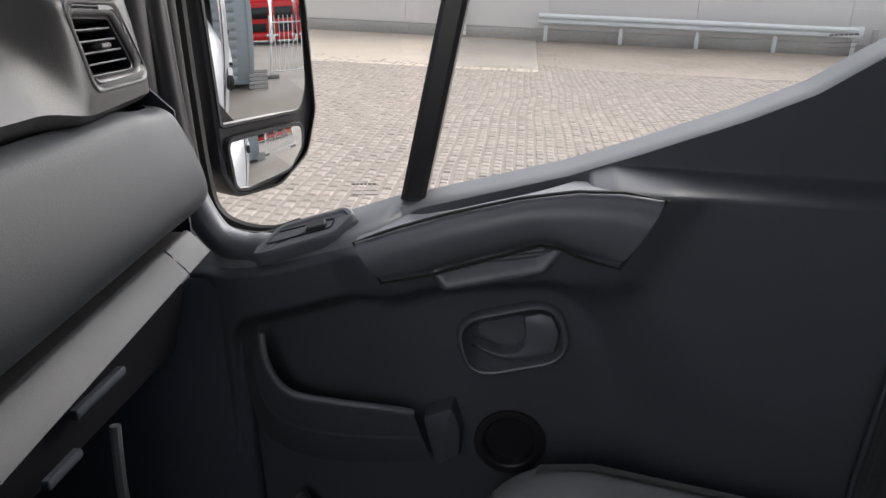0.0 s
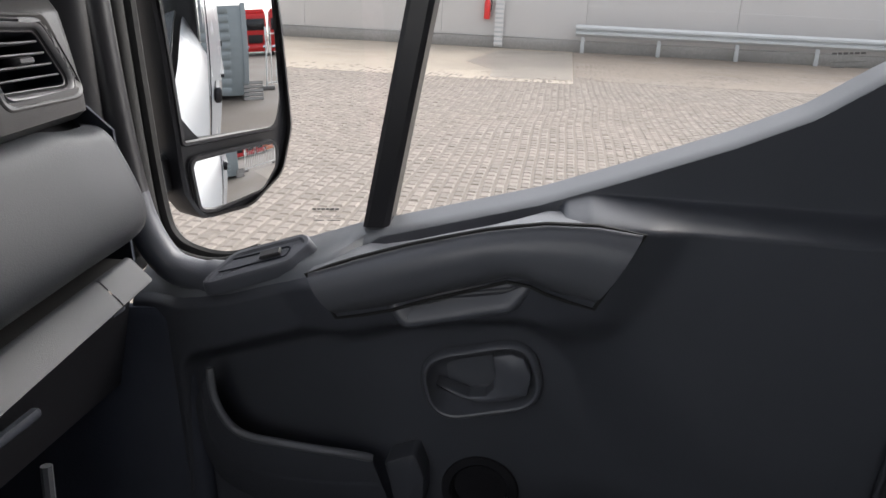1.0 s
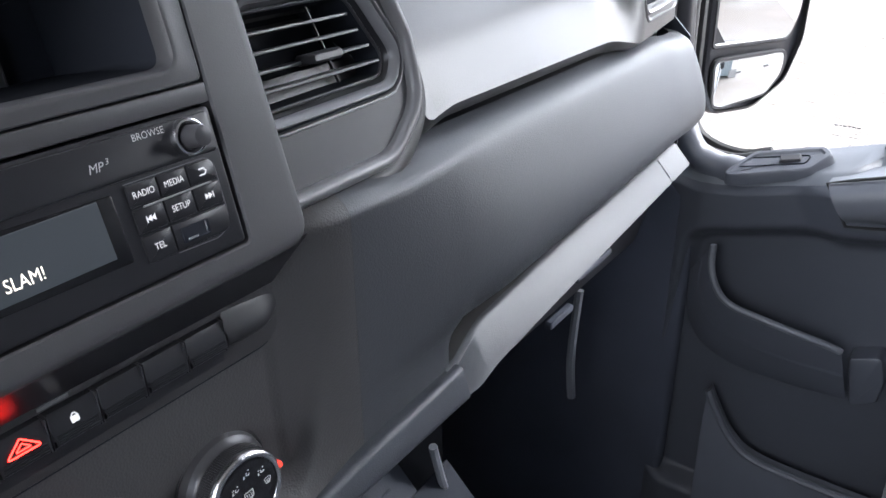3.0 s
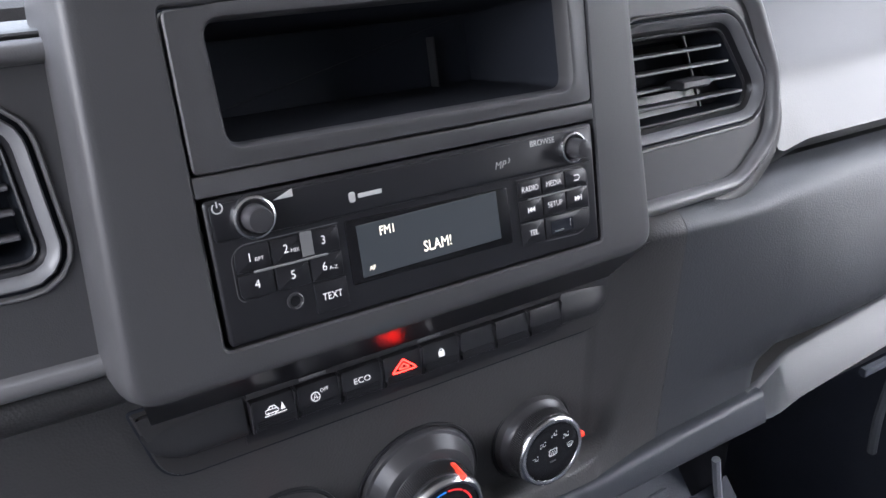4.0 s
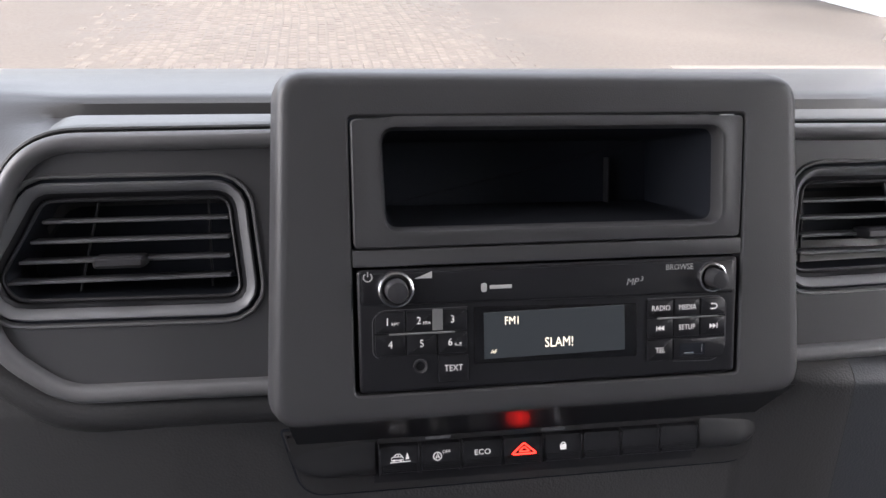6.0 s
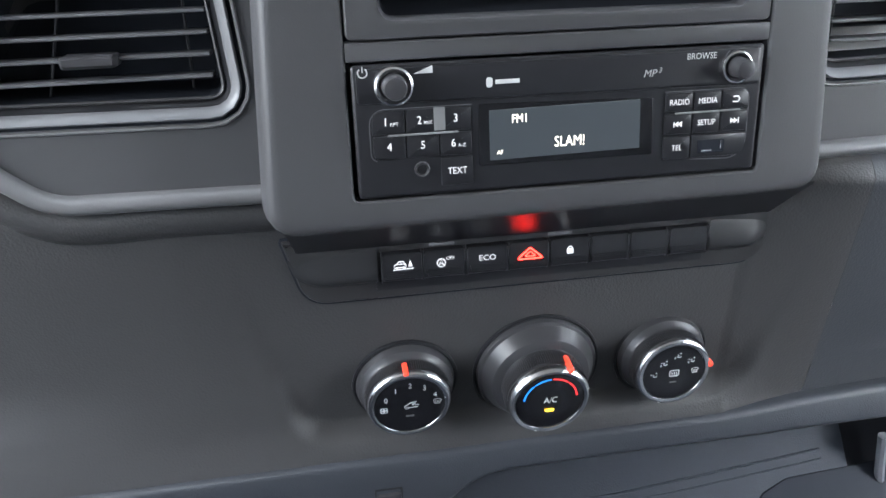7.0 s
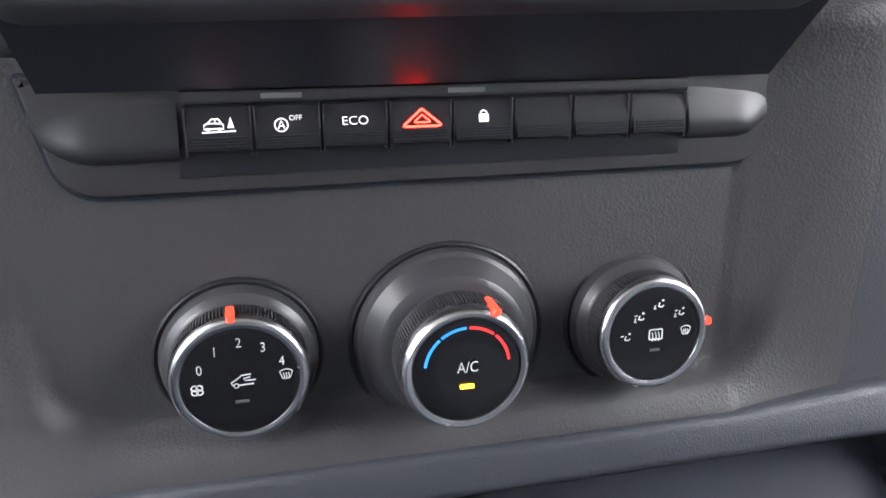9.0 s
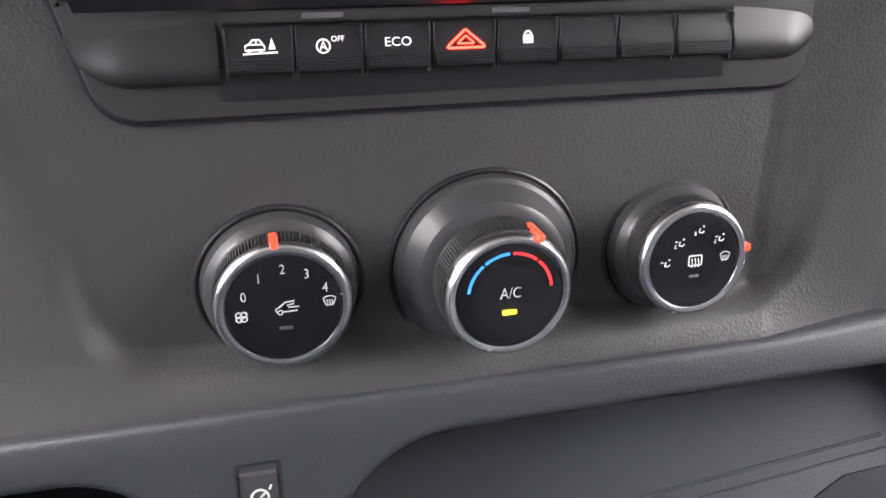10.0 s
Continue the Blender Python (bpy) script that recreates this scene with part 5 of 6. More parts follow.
part("switch_key", moved(box(0.008, -0.005, 0.002, 0.030, 0.005, 0.0065, 0.002), WS), KNOBP, wsw)
# corner trim from the pillar to the sill
ct = densify([(0.060, 1.75), (0.056, 1.56), (0.052, 1.45), (0.045, 1.37), (0.035, 1.331), (0.017, 1.300), (-0.006, 1.289), (-0.04, 1.285), (-0.085, 1.292)], 5)
ct_r = [0.016] * (len(ct) - 8) + [0.018, 0.018, 0.0175, 0.017, 0.016, 0.015, 0.013, 0.010]
part("corner_trim", tube([(0.790, y, z) for y, z in ct[15:]], ct_r[15:], 16), DOORG, door, "rounded grey corner trim")
part("pillar_trim", tube([(0.790, y, z) for y, z in ct[:16]], ct_r[:16], 16), BLACK, door, "black upright trim beside the window")
fr = densify([(0.052, 1.95), (0.046, 1.60), (0.044, 1.45), (0.040, 1.345), (0.030, 1.311), (0.004, 1.2955), (-0.03, 1.2915), (-0.06, 1.300)], 5)
part("glass_seal", tube([(0.835, y, z) for y, z in fr], 0.007, 8), SEAL_AND_SHADE, door)
part("frame_trim", tube([(0.818, y + 0.007, z - 0.005) for y, z in fr], 0.010, 10), SEAL_AND_SHADE, door)
# bar between quarter light and main window, panes, maker's marks
BAR0, BAR1 = Vector((0.835, -0.186, 1.330)), Vector((0.835, -0.356, 2.0))
part("window_bar", loft([[(0.822, p.y + 0.013, p.z), (0.818, p.y + 0.008, p.z), (0.818, p.y - 0.008, p.z), (0.822, p.y - 0.013, p.z), (0.85, p.y - 0.013, p.z), (0.85, p.y + 0.013, p.z)] for p in (BAR0 + (BAR1 - BAR0) * (i / 4) for i in range(5))], True), BLACK, door, "slanted black bar between the panes")
for nm, ya, yb in (("quarter_light", 0.045, -0.18), ("main_window", -0.20, -0.86)):
    pn = part(nm, field([ya + (yb - ya) * i / 8 for i in range(9)], [0, 1], lambda y, k: (0.8405, y, (lerp_table(BELT, y)[0] - 0.004) if k == 0 else 2.0)), GLASS, door, "clear side window pane")
    pn.visible_shadow = False
for oy, oz in ((-0.132, 1.339), (-0.604, 1.479)):
    part("glass_print", join(*[moved(plate(rect(a, b, a + w, b + h), 0.0, 0.0003, 0.0001, 1), plane_m((0.8375, oy, oz), (0, -1, 0.0), (0, 0, 1))) for a, b, w, h in ((-0.014, 0.003, 0.004, 0.0018), (-0.009, 0.003, 0.003, 0.0018), (-0.005, 0.003, 0.004, 0.0018), (0.0, 0.003, 0.003, 0.0018), (0.004, 0.003, 0.004, 0.0018), (0.009, 0.003, 0.004, 0.0018), (-0.014, -0.0035, 0.028, 0.0005), (-0.014, -0.0080, 0.011, 0.0008), (0.0, -0.0080, 0.014, 0.0008))]), GLASS_INK, door, "small grey maker's print on the glass")
part("window_frame", loft([[(x, -0.745 - 0.03 * k, lerp_table(BELT, -0.745 - 0.03 * k)[0] - 0.04) for x in (0.917, 0.926)] + [(x, -0.745 - 0.03 * k, 2.05) for x in (0.915, 0.906)] for k in range(5)], True, True, True), WHITE, door, "white outer window frame")
part("door_frame_top", moved(box(-0.02, -0.9, 1.98, 0.05, 0.07, 2.06, 0.01), Matrix.Translation((0.81, 0, 0))), BLACK, door)

# ---- wing mirror ----
wing = thing("wing_mirror", (0.93, 0.05, 1.31), "tall black wing mirror with two glasses outside the window", "wing mirror")
MR = plane_m((0.915, 0.052, 1.396), (0.88, -0.475, 0), (0, 0, 1))
hs = rpoly([(-0.030, 0.30), (-0.014, 0.10), (-0.010, -0.055), (0.010, -0.092), (0.085, -0.092), (0.140, -0.060), (0.162, -0.005), (0.160, 0.12), (0.148, 0.30)], [0.02, 0.2, 0.03, 0.03, 0.05, 0.04, 0.06, 0.3, 0.03], 6)
ug = rpoly([(-0.010, 0.285), (-0.002, 0.09), (0.001, 0.0), (0.130, 0.0), (0.1395, 0.03), (0.138, 0.15), (0.130, 0.285)], [0.02, 0.2, 0.004, 0.014, 0.05, 0.3, 0.02], 6)
lg = rpoly([(0.007, -0.021), (0.012, -0.078), (0.030, -0.081), (0.102, -0.071), (0.126, -0.047), (0.132, -0.019)], [0.010, 0.010, 0.01, 0.02, 0.02, 0.012], 6)
shell = part("housing", moved(frame_loft([(inset(hs, 0.05), -0.085), (inset(hs, 0.015), -0.07), (inset(hs, 0.001), -0.035), (hs, -0.004), (inset(hs, 0.002), 0.004), (inset(hs, 0.006), 0.006)], False, True), MR), BLACK, wing)
# rim plate filled round the two glasses
part("rim_face", moved(plate(inset(hs, 0.004), -0.02, -0.002, 0.001), MR), BLACK, wing)


def bulged(poly, bulge, lift, n=10):
    """A glass: the outline shrunk in steps towards its middle, curved outwards."""
    cx = sum(p[0] for p in poly) / len(poly)
    cy = sum(p[1] for p in poly) / len(poly)
    big = max(math.hypot(p[0] - cx, p[1] - cy) for p in poly)
    rings = []
    for k in range(n + 1):
        s = 1 - k / n
        s = max(s, 0.002)
        rings.append([(cx + (x - cx) * s, cy + (y - cy) * s, lift - bulge * ((x - cx) ** 2 + (y - cy) ** 2) * s * s) for x, y in poly])
    return loft(rings, True, False, True)


UG_R, LG_R = 1.5, 0.45
UGM = MR @ Matrix.Translation((0.065, 0, 0)) @ pose(0, 0, 0, 0.0, -4.2, 0) @ Matrix.Translation((-0.065, 0, 0.002))
part("main_glass", moved(bulged(polar(ug, (0.065, 0.14), 144), 1 / (2 * UG_R), 0.006, 48), UGM), MIRROR, wing, "main mirror glass", 80)
LGM = MR @ Matrix.Translation((0.065, 0, 0)) @ pose(0, 0, 0, 0.0, -1.9, 0) @ Matrix.Translation((-0.065, 0, 0.002))
part("wide_angle_glass", moved(bulged(polar(lg, (0.07, -0.048), 144), 1 / (2 * LG_R), 0.005, 36), LGM), MIRROR, wing, "small wide-angle mirror glass", 80)
for pl in (ug, lg):
    part("glass_rim", moved(tube([(x, y, 0.0025) for x, y in inset(pl, -0.0015)], 0.0035, 6, True), MR), BLACK, wing)
part("arm", moved(box(-0.075, -0.058, -0.05, -0.006, -0.012, -0.012, 0.008), MR), BLACK, wing)
part("arm_root", box(0.845, 0.065, 1.338, 0.89, 0.12, 1.378, 0.012), BLACK, wing)

# ---- passenger seat ----
seat = thing("passenger_seat", (0.5, -0.55, 0.62), "grey fabric passenger bench seat with a darker border", "seat")


def cushion(y, x):
    """Top of the bench: domed, rolling over at the front and the door side."""
    fx = min((0.742 - x) / 0.10, (x - 0.10) / 0.05)
    fy = (-0.262 - y) / 0.09
    r = 1 - max(0, 1 - fx) ** 2.2 - 0.0
    q = 1 - max(0, 1 - fy) ** 2.4
    return (x, y, 1.02 + 0.088 * max(r, 0.0) ** 0.5 * max(q, 0.0) ** 0.5 - 0.22 * max(0.0, -0.36 - y))


part("seat_cushion", field([-0.262 - 0.5 * (i / 40) ** 1.5 for i in range(41)], [0.10 + 0.642 * math.sin(math.pi / 2 * i / 50) for i in range(51)], cushion), SEATF, seat, "grey woven seat cushion")
part("seat_border", loft([[(0.742, y, z) for y, z in ((-0.79, 1.022), (-0.262, 1.022), (-0.262, 0.90), (-0.79, 0.88))], [(0.742, -0.79, 1.022), (0.742, -0.262, 1.022), (0.742, -0.262, 0.9), (0.742, -0.79, 0.88)]], True), SEATD, seat)
part("seat_front", field([0.10 + 0.0642 * i for i in range(11)], [1.024, 0.96, 0.90], lambda x, z: (x, -0.262 - 0.05 * (1.024 - z) / 0.12, z)), SEATF, seat)
cord = [(0.655 + 0.025 * math.sin(i / 10 * math.pi / 2), -0.272 - 0.05 * i, 0) for i in range(11)]
part("side_bolster", field([-0.268 - 0.05 * i for i in range(11)], [0, 1, 2, 3], lambda y, k: (lambda xx: (xx, y, cushion(y, xx)[2] + 0.004))((0.672, 0.70, 0.722, 0.7415)[int(k)])), SEATD, seat, "darker side bolster")
part("seat_base", box(0.14, -0.76, 0.62, 0.70, -0.33, 0.93, 0.03), BLACK, seat)
part("backrest", moved(box(-0.30, -0.06, 0.0, 0.30, 0.06, 0.62, 0.05), pose(0.43, -0.80, 1.03, 8)), SEATF, seat)

# ---- cab shell ----
tagged(part("floor", box(-0.95, -0.98, 0.60, 0.86, 0.42, 0.62), CARPET), "black rubber floor mat of the cab", "floor", kind="structure")
tagged(part("wall_front", moved(box(-0.95, -0.015, 0.0, 0.86, 0.015, 0.90), pose(0, 0.45, 0.60, 0)), BLACK), "black lined bulkhead under the dashboard", "wall", kind="structure")
tagged(part("wall_rear", box(-0.95, -1.02, 0.60, 0.90, -0.98, 2.10), LINING), "grey lined wall behind the seats", "wall", kind="structure")
tagged(part("ceiling", box(-0.95, -1.0, 2.08, 0.90, 0.02, 2.12, 0.015), HEAD), "pale grey headlining", "ceiling", kind="structure")
tagged(part("kick_wall", box(0.775, 0.0, 0.60, 0.80, 0.45, 1.255, 0.01), CARPET), "black side lining of the footwell", "wall", kind="structure")
tagged(part("pillar_lining", loft([[(0.738, 0.34, z), (0.738, 0.115, z), (0.742, 0.08, z), (0.752, 0.062, z), (0.768, 0.052, z), (0.80, 0.05, z), (0.84, 0.06, z)] for z in (1.29, 1.36, 1.45, 1.60, 1.80)], False), BLACK), "black lining of the windscreen pillar", "pillar", kind="structure")
tagged(part("pillar_front", loft([[(0.74 + a, 0.12 + b - 0.55 * s, 1.55 + 0.55 * s) for a, b in ((0, 0), (0.0, -0.05), (0.05, -0.07), (0.11, -0.03), (0.11, 0.03))] for s in (0, 0.5, 1.0)], True), BLACK), "black windscreen pillar", "pillar", kind="structure")
tagged(part("pillar_rear", box(0.78, -1.0, 0.60, 0.90, -0.86, 2.10, 0.02), BLACK), "black lining behind the door", "pillar", kind="structure")
tagged(part("windscreen", field([-0.85 + 0.1 * i for i in range(18)], [1, 0], lambda x, k: (x, 0.50 if k == 0 else -0.0, 1.53 if k == 0 else 2.08)), GLASS), "clear windscreen", "window", kind="structure").visible_shadow = False
belt = thing("seat_belt", (0.775, -0.66, 0.9), "dark woven seat belt hanging beside the door", "seat belt")
part("webbing", loft([[(0.752, -0.655, 1.20), (0.747, -0.668, 1.20), (0.745, -0.69, 1.20)], [(0.752, -0.632, 1.05), (0.747, -0.645, 1.05), (0.745, -0.668, 1.05)], [(0.752, -0.612, 0.90), (0.747, -0.625, 0.90), (0.745, -0.65, 0.90)]], False), SEATD, belt)
part("webbing_edge", tube([(0.750, -0.655, 1.20), (0.750, -0.632, 1.05), (0.750, -0.612, 0.9)], 0.003), LEDGE, belt)
brace = thing("footwell_trim", (0.65, 0.09, 1.0), "pale bowed trim edge in the footwell", "trim")
part("trim_edge", tube(densify([(0.652, 0.085, 1.155), (0.647, 0.086, 1.10), (0.650, 0.088, 1.05), (0.664, 0.090, 0.995)], 4), 0.0055, 8), SILL, brace)
cons = thing("console_side", (0.285, 0.06, 1.0), "grey side edge of the center console", "trim")
part("side_edge", tube(densify([(0.272, 0.022, 1.215), (0.283, 0.02, 1.17), (0.300, 0.018, 1.12), (0.31, 0.016, 1.05)], 4), 0.0035, 8), SILL, cons)
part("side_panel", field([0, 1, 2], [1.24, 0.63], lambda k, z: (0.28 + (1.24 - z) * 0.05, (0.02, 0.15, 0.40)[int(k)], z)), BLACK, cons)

# ---- outside of the van, seen in the mirrors ----
body = thing("van_body", (0.95, -2.2, 0.4), "white panel van side", "van")
part("side_panel", field([-0.86 - 0.2 * i for i in range(18)], [0.45, 0.75, 0.95, 1.05, 1.35, 1.6, 2.0, 2.3], lambda y, z: (0.930 + 0.088 * (max(0.0, -0.86 - y) / 3.3) ** 0.8 - 0.02 * max(0, z - 1.4) ** 1.2 + (0.008 if 0.9 < z < 1.1 else 0), y, z)), WHITE, body)
part("door_gap", box(0.934, -0.872, 0.5, 0.938, -0.866, 2.2), VOID, body)
part("rail_cover", box(0.99, -3.6, 1.02, 1.022, -2.6, 1.045, 0.003), BLACK, body)
part("door_pull", box(0.945, -1.25, 1.18, 0.980, -1.06, 1.24, 0.012), BLACK, body)
part("rear_corner", box(0.95, -4.30, 0.45, 1.022, -4.24, 2.28, 0.015), WHITE, body)
part("rear_hinge", box(1.015, -4.28, 1.1, 1.045, -4.20, 1.16, 0.008), BLACK, body)

# ---- unseen driver's side, added to close the cab and block low light ----
tagged(part("wall_left", box(-0.90, -0.98, 0.60, -0.84, 0.42, 1.36, 0.02), DOORP), "unseen driver's door panel added to block low light", "wall", kind="structure")
tagged(part("pillar_left", box(-0.90, -1.0, 1.30, -0.82, -0.86, 2.10, 0.02), BLACK), "black lining behind the driver's door", "pillar", kind="structure")
tagged(part("pillar_left_front", loft([[(-0.85 + p, 0.12 + q - 0.55 * s, 1.55 + 0.55 * s) for p, q in ((0, 0), (0.0, -0.05), (0.05, -0.07), (0.11, -0.03), (0.11, 0.03))] for s in (0, 0.5, 1.0)], True), BLACK), "black windscreen pillar", "pillar", kind="structure")
# ---- yard ----
FLAT = Matrix.Identity(4)


def out_part(name, geo, material, parent=None, label="", sharp=38.0):
    return part(name, geo, material, parent, label, sharp, FLAT)


def out_thing(name, base, label, category, group="", kind=""):
    return thing(name, base, label, category, group, kind, FLAT)


ground = tagged(out_part("ground", field([-300, -60, -20, 0, 20, 60, 300], [-300, -60, -20, 0, 20, 60, 300], lambda x, y: (x, y, 0.0)), GROUNDM), "damp brown-grey yard ground", "ground", kind="structure")
WALL_X = 22.6
tagged(out_part("sett_bed", box(3.4, -11.0, -0.05, 19.5, 7.3, 0.002), BED), "brown sand bed between the setts", "ground", kind="structure")
tagged(out_part("pavement", out_geo := box(14.6, -0.42, -0.05, WALL_X, 40, 0.006), CONC), "pale worn concrete apron along the wall", "pavement", kind="structure")
tagged(out_part("wet_patch", plate(rpoly([(15.2, -0.41), (22.2, -0.41), (21.8, 1.5), (18.0, 1.9), (16.5, 1.2), (14.9, 1.1)], 0.25, 4), 0.0, 0.010, 0.001, 1), WET), "dark wet patch on the concrete", "puddle", kind="structure")
tagged(out_part("dirt_strip", plate(rpoly([(15.4, -26), (WALL_X - 0.02, -26), (WALL_X - 0.02, -0.43), (16.0, -0.43), (15.4, -1.0)], 0.3, 4), 0.0, 0.008, 0.001, 1), DIRT), "brown muddy strip beside the apron", "ground", kind="structure")

# wall of the warehouse with cladding joints, plinth and downpipe
wall = out_thing("wall_warehouse", (WALL_X, 0, 0), "pale grey clad warehouse wall on a low plinth", "wall", kind="structure")
for i in range(15):
    y0 = -28 + i * 3.9
    out_part("panel", box(WALL_X, y0 + 0.004, 0.32, WALL_X + 0.1, y0 + 3.896, 6.0, 0.006), CLAD, wall)
out_part("backing", box(WALL_X + 0.08, -30, 0, WALL_X + 0.4, 32, 6.0), CLAD, wall)
out_part("plinth", box(WALL_X - 0.04, -30, 0, WALL_X + 0.06, 32, 0.31, 0.01), PLINTH, wall)
for k in range(4):
    out_part("cladding_seam", box(WALL_X - 0.006, -28, 1.2 + 1.2 * k, WALL_X, 30, 1.215 + 1.2 * k), CLAD, wall)
pipe = out_thing("downpipe", (WALL_X - 0.1, 1.6, 0), "white slatted pipe guard on the wall", "pipe")
out_part("guard", box(WALL_X - 0.16, 1.50, 0.05, WALL_X - 0.02, 1.72, 4.0, 0.01), RAILP, pipe)
for k in range(24):
    out_part("slat", box(WALL_X - 0.175, 1.49, 0.1 + 0.12 * k, WALL_X - 0.158, 1.73, 0.17 + 0.12 * k), CLAD, pipe)
ext = out_thing("fire_extinguisher", (WALL_X - 0.12, 1.95, 0.75), "red fire extinguisher hanging on the wall", "extinguisher")
out_part("cylinder", moved(turned([(0.0, 0.0), (0.075, 0.0), (0.085, 0.03), (0.085, 0.42), (0.06, 0.5), (0.025, 0.54), (0.0, 0.55)], 20), Matrix.Translation((WALL_X - 0.12, 1.95, 0.75))), REDP, ext)
out_part("valve", box(WALL_X - 0.15, 1.90, 1.28, WALL_X - 0.08, 1.99, 1.34, 0.01), TYRE, ext)
out_part("hose", tube([(WALL_X - 0.12, 1.90, 1.31), (WALL_X - 0.16, 1.83, 1.2), (WALL_X - 0.14, 1.85, 0.95)], 0.012, 6), TYRE, ext)
out_part("bracket", box(WALL_X - 0.06, 1.88, 0.95, WALL_X - 0.0, 2.02, 1.1), RAILP, ext)

# guard rail
rail = out_thing("guard_rail", (WALL_X - 0.3, -4.5, 0), "pale galvanised guard rail in front of the wall", "guard rail")
prof = [(0.0, 0.44), (-0.02, 0.46), (-0.075, 0.50), (-0.075, 0.545), (-0.01, 0.575), (-0.01, 0.605), (-0.075, 0.635), (-0.075, 0.685), (-0.02, 0.72), (0.0, 0.74)]
out_part("beam", loft([[(WALL_X - 0.36 + a, y, b) for a, b in prof] for y in (-0.45, -4.0, -8.6)], False), RAILP, rail)
for k in range(5):
    y = -0.65 - 1.98 * k
    out_part("post", box(WALL_X - 0.34, y - 0.05, 0.0, WALL_X - 0.28, y + 0.05, 0.70, 0.005), RAILP, rail)
out_part("end_shoe", box(WALL_X - 0.38, -8.75, 0.40, WALL_X - 0.30, -8.45, 0.76, 0.02), RAILP, rail)
stack = out_thing("rail_end_post", (WALL_X - 0.5, -8.9, 0), "rusty brown post beside the guard rail", "post")
out_part("post", box(WALL_X - 0.55, -9.05, 0, WALL_X - 0.42, -8.92, 0.72, 0.01), PLINTH, stack)

# ---- setts: rows of small worn blocks ----
rng = np.random.default_rng(4)
bevel_top = np.array([[-1, -1, 0], [1, -1, 0], [1, 1, 0], [-1, 1, 0], [-0.74, -0.62, 1], [0.74, -0.62, 1], [0.74, 0.62, 1], [-0.74, 0.62, 1]], float)
bfaces = [[0, 1, 5, 4], [1, 2, 6, 5], [2, 3, 7, 6], [3, 0, 4, 7], [4, 5, 6, 7]]


def sett_rows(u0, u1, v0, v1, along_x, skip=None):
    """Middle, half sizes and height of each block, course by course, with wavering lines."""
    out = []
    v = v0
    while v < v1:
        wv = 0.098 + rng.normal(0, 0.005)
        u = u0 + rng.uniform(0, 0.2)
        while u < u1:
            lu = 0.145 + rng.normal(0, 0.018)
            dv = 0.025 * math.sin(u * 0.9 + v * 0.35) + 0.012 * math.sin(u * 2.1 + 1.7 * v)
            cx, cy = (u + lu / 2, v + wv / 2 + dv) if along_x else (v + wv / 2 + dv, u + lu / 2)
            h = 0.009 + rng.normal(0, 0.002)
            hx, hy = (lu / 2 - 0.006, wv / 2 - 0.009) if along_x else (wv / 2 - 0.009, lu / 2 - 0.006)
            if skip is None or not skip(cx, cy):
                out.append((cx, cy, max(h, 0.005), hx, hy))
            u += lu
        v += wv
    return out


side_setts = sett_rows(3.6, 19.3, -10.5, 7.0, True, lambda x, y: x > 14.5 + 1.6 * rng.random() ** 2 and y > -0.45 or y < -1.2 - 0.62 * (x - 3.0))
side_setts = [(x, y, h - 0.0003 * max(0.0, x - 13.0), a, b) for x, y, h, a, b in side_setts]
front_setts = sett_rows(5.5, 16.0, -2.6, 2.3, False, lambda x, y: abs(x + 0.2) > 1.3 + 1.2 * rng.random() or y > 13.0 + 3.0 * rng.random())
near = [s for s in side_setts if 4.6 < s[0] < 5.6 and -0.6 < s[1] < 2.4][:280]
near_ids = {id(s) for s in near}
far = [s for s in side_setts if id(s) not in near_ids]


def sett_field(rows, material, label):
    arr = np.array(rows)
    vv = np.repeat(bevel_top[None], len(arr), 0)
    vv = vv * np.stack([arr[:, 3], arr[:, 4], arr[:, 2]], 1)[:, None, :]
    vv[:, :, 0] += arr[:, 0:1]
    vv[:, :, 1] += arr[:, 1:2]
    vv[:, 4:, 2] += rng.normal(0, 0.0015, (len(arr), 4))
    ff = (np.array(bfaces)[None] + 8 * np.arange(len(arr))[:, None, None]).reshape(-1, 4)
    sm = bpy.data.meshes.new("paving_setts")
    sm.from_pydata(vv.reshape(-1, 3).tolist(), [], ff.tolist())
    sm.materials.append(material)
    tagged(new("paving_setts", sm), label, "paving", kind="stuff")


sett_field(far, SETT, "worn brown paving setts laid in wavering rows")
sett_field([(p, q, h * 0.6, u, v) for p, q, h, u, v in front_setts], SETT_FRONT, "muddy brown setts in front of the van")
one = bpy.data.meshes.new("sett")
one.from_pydata((bevel_top * np.array([0.067, 0.041, 0.010])).tolist(), [], bfaces)
one.materials.append(SETT_ONE)
for cx, cy, h, hx, hy in near:
    ob = new("sett", one)
    ob.parent = ground
    ob.matrix_basis = Matrix.Translation((cx, cy, 0.0)) @ Matrix.Rotation(rng.normal(0, 0.02), 4, "Z")

# ---- behind the van, seen in the mirrors ----
def container(x0, y0, w, d, h, label):
    c = out_thing("site_container", (x0 + w / 2, y0, 0), label, "container")
    out_part("shell", box(x0, y0 - d, 0.1, x0 + w, y0, h, 0.02), GREYC, c)
    n = int(h / 0.22)
    for k in range(n):
        out_part("slat", box(x0 - 0.012, y0 - 0.001, 0.14 + k * 0.22, x0 + w * 0.62, y0 + 0.03, 0.31 + k * 0.22, 0.008), GREYC, c)
    out_part("corner_post", box(x0 + w - 0.14, y0 - 0.02, 0.0, x0 + w + 0.02, y0 + 0.05, h + 0.05, 0.01), GREYC, c)
    return c


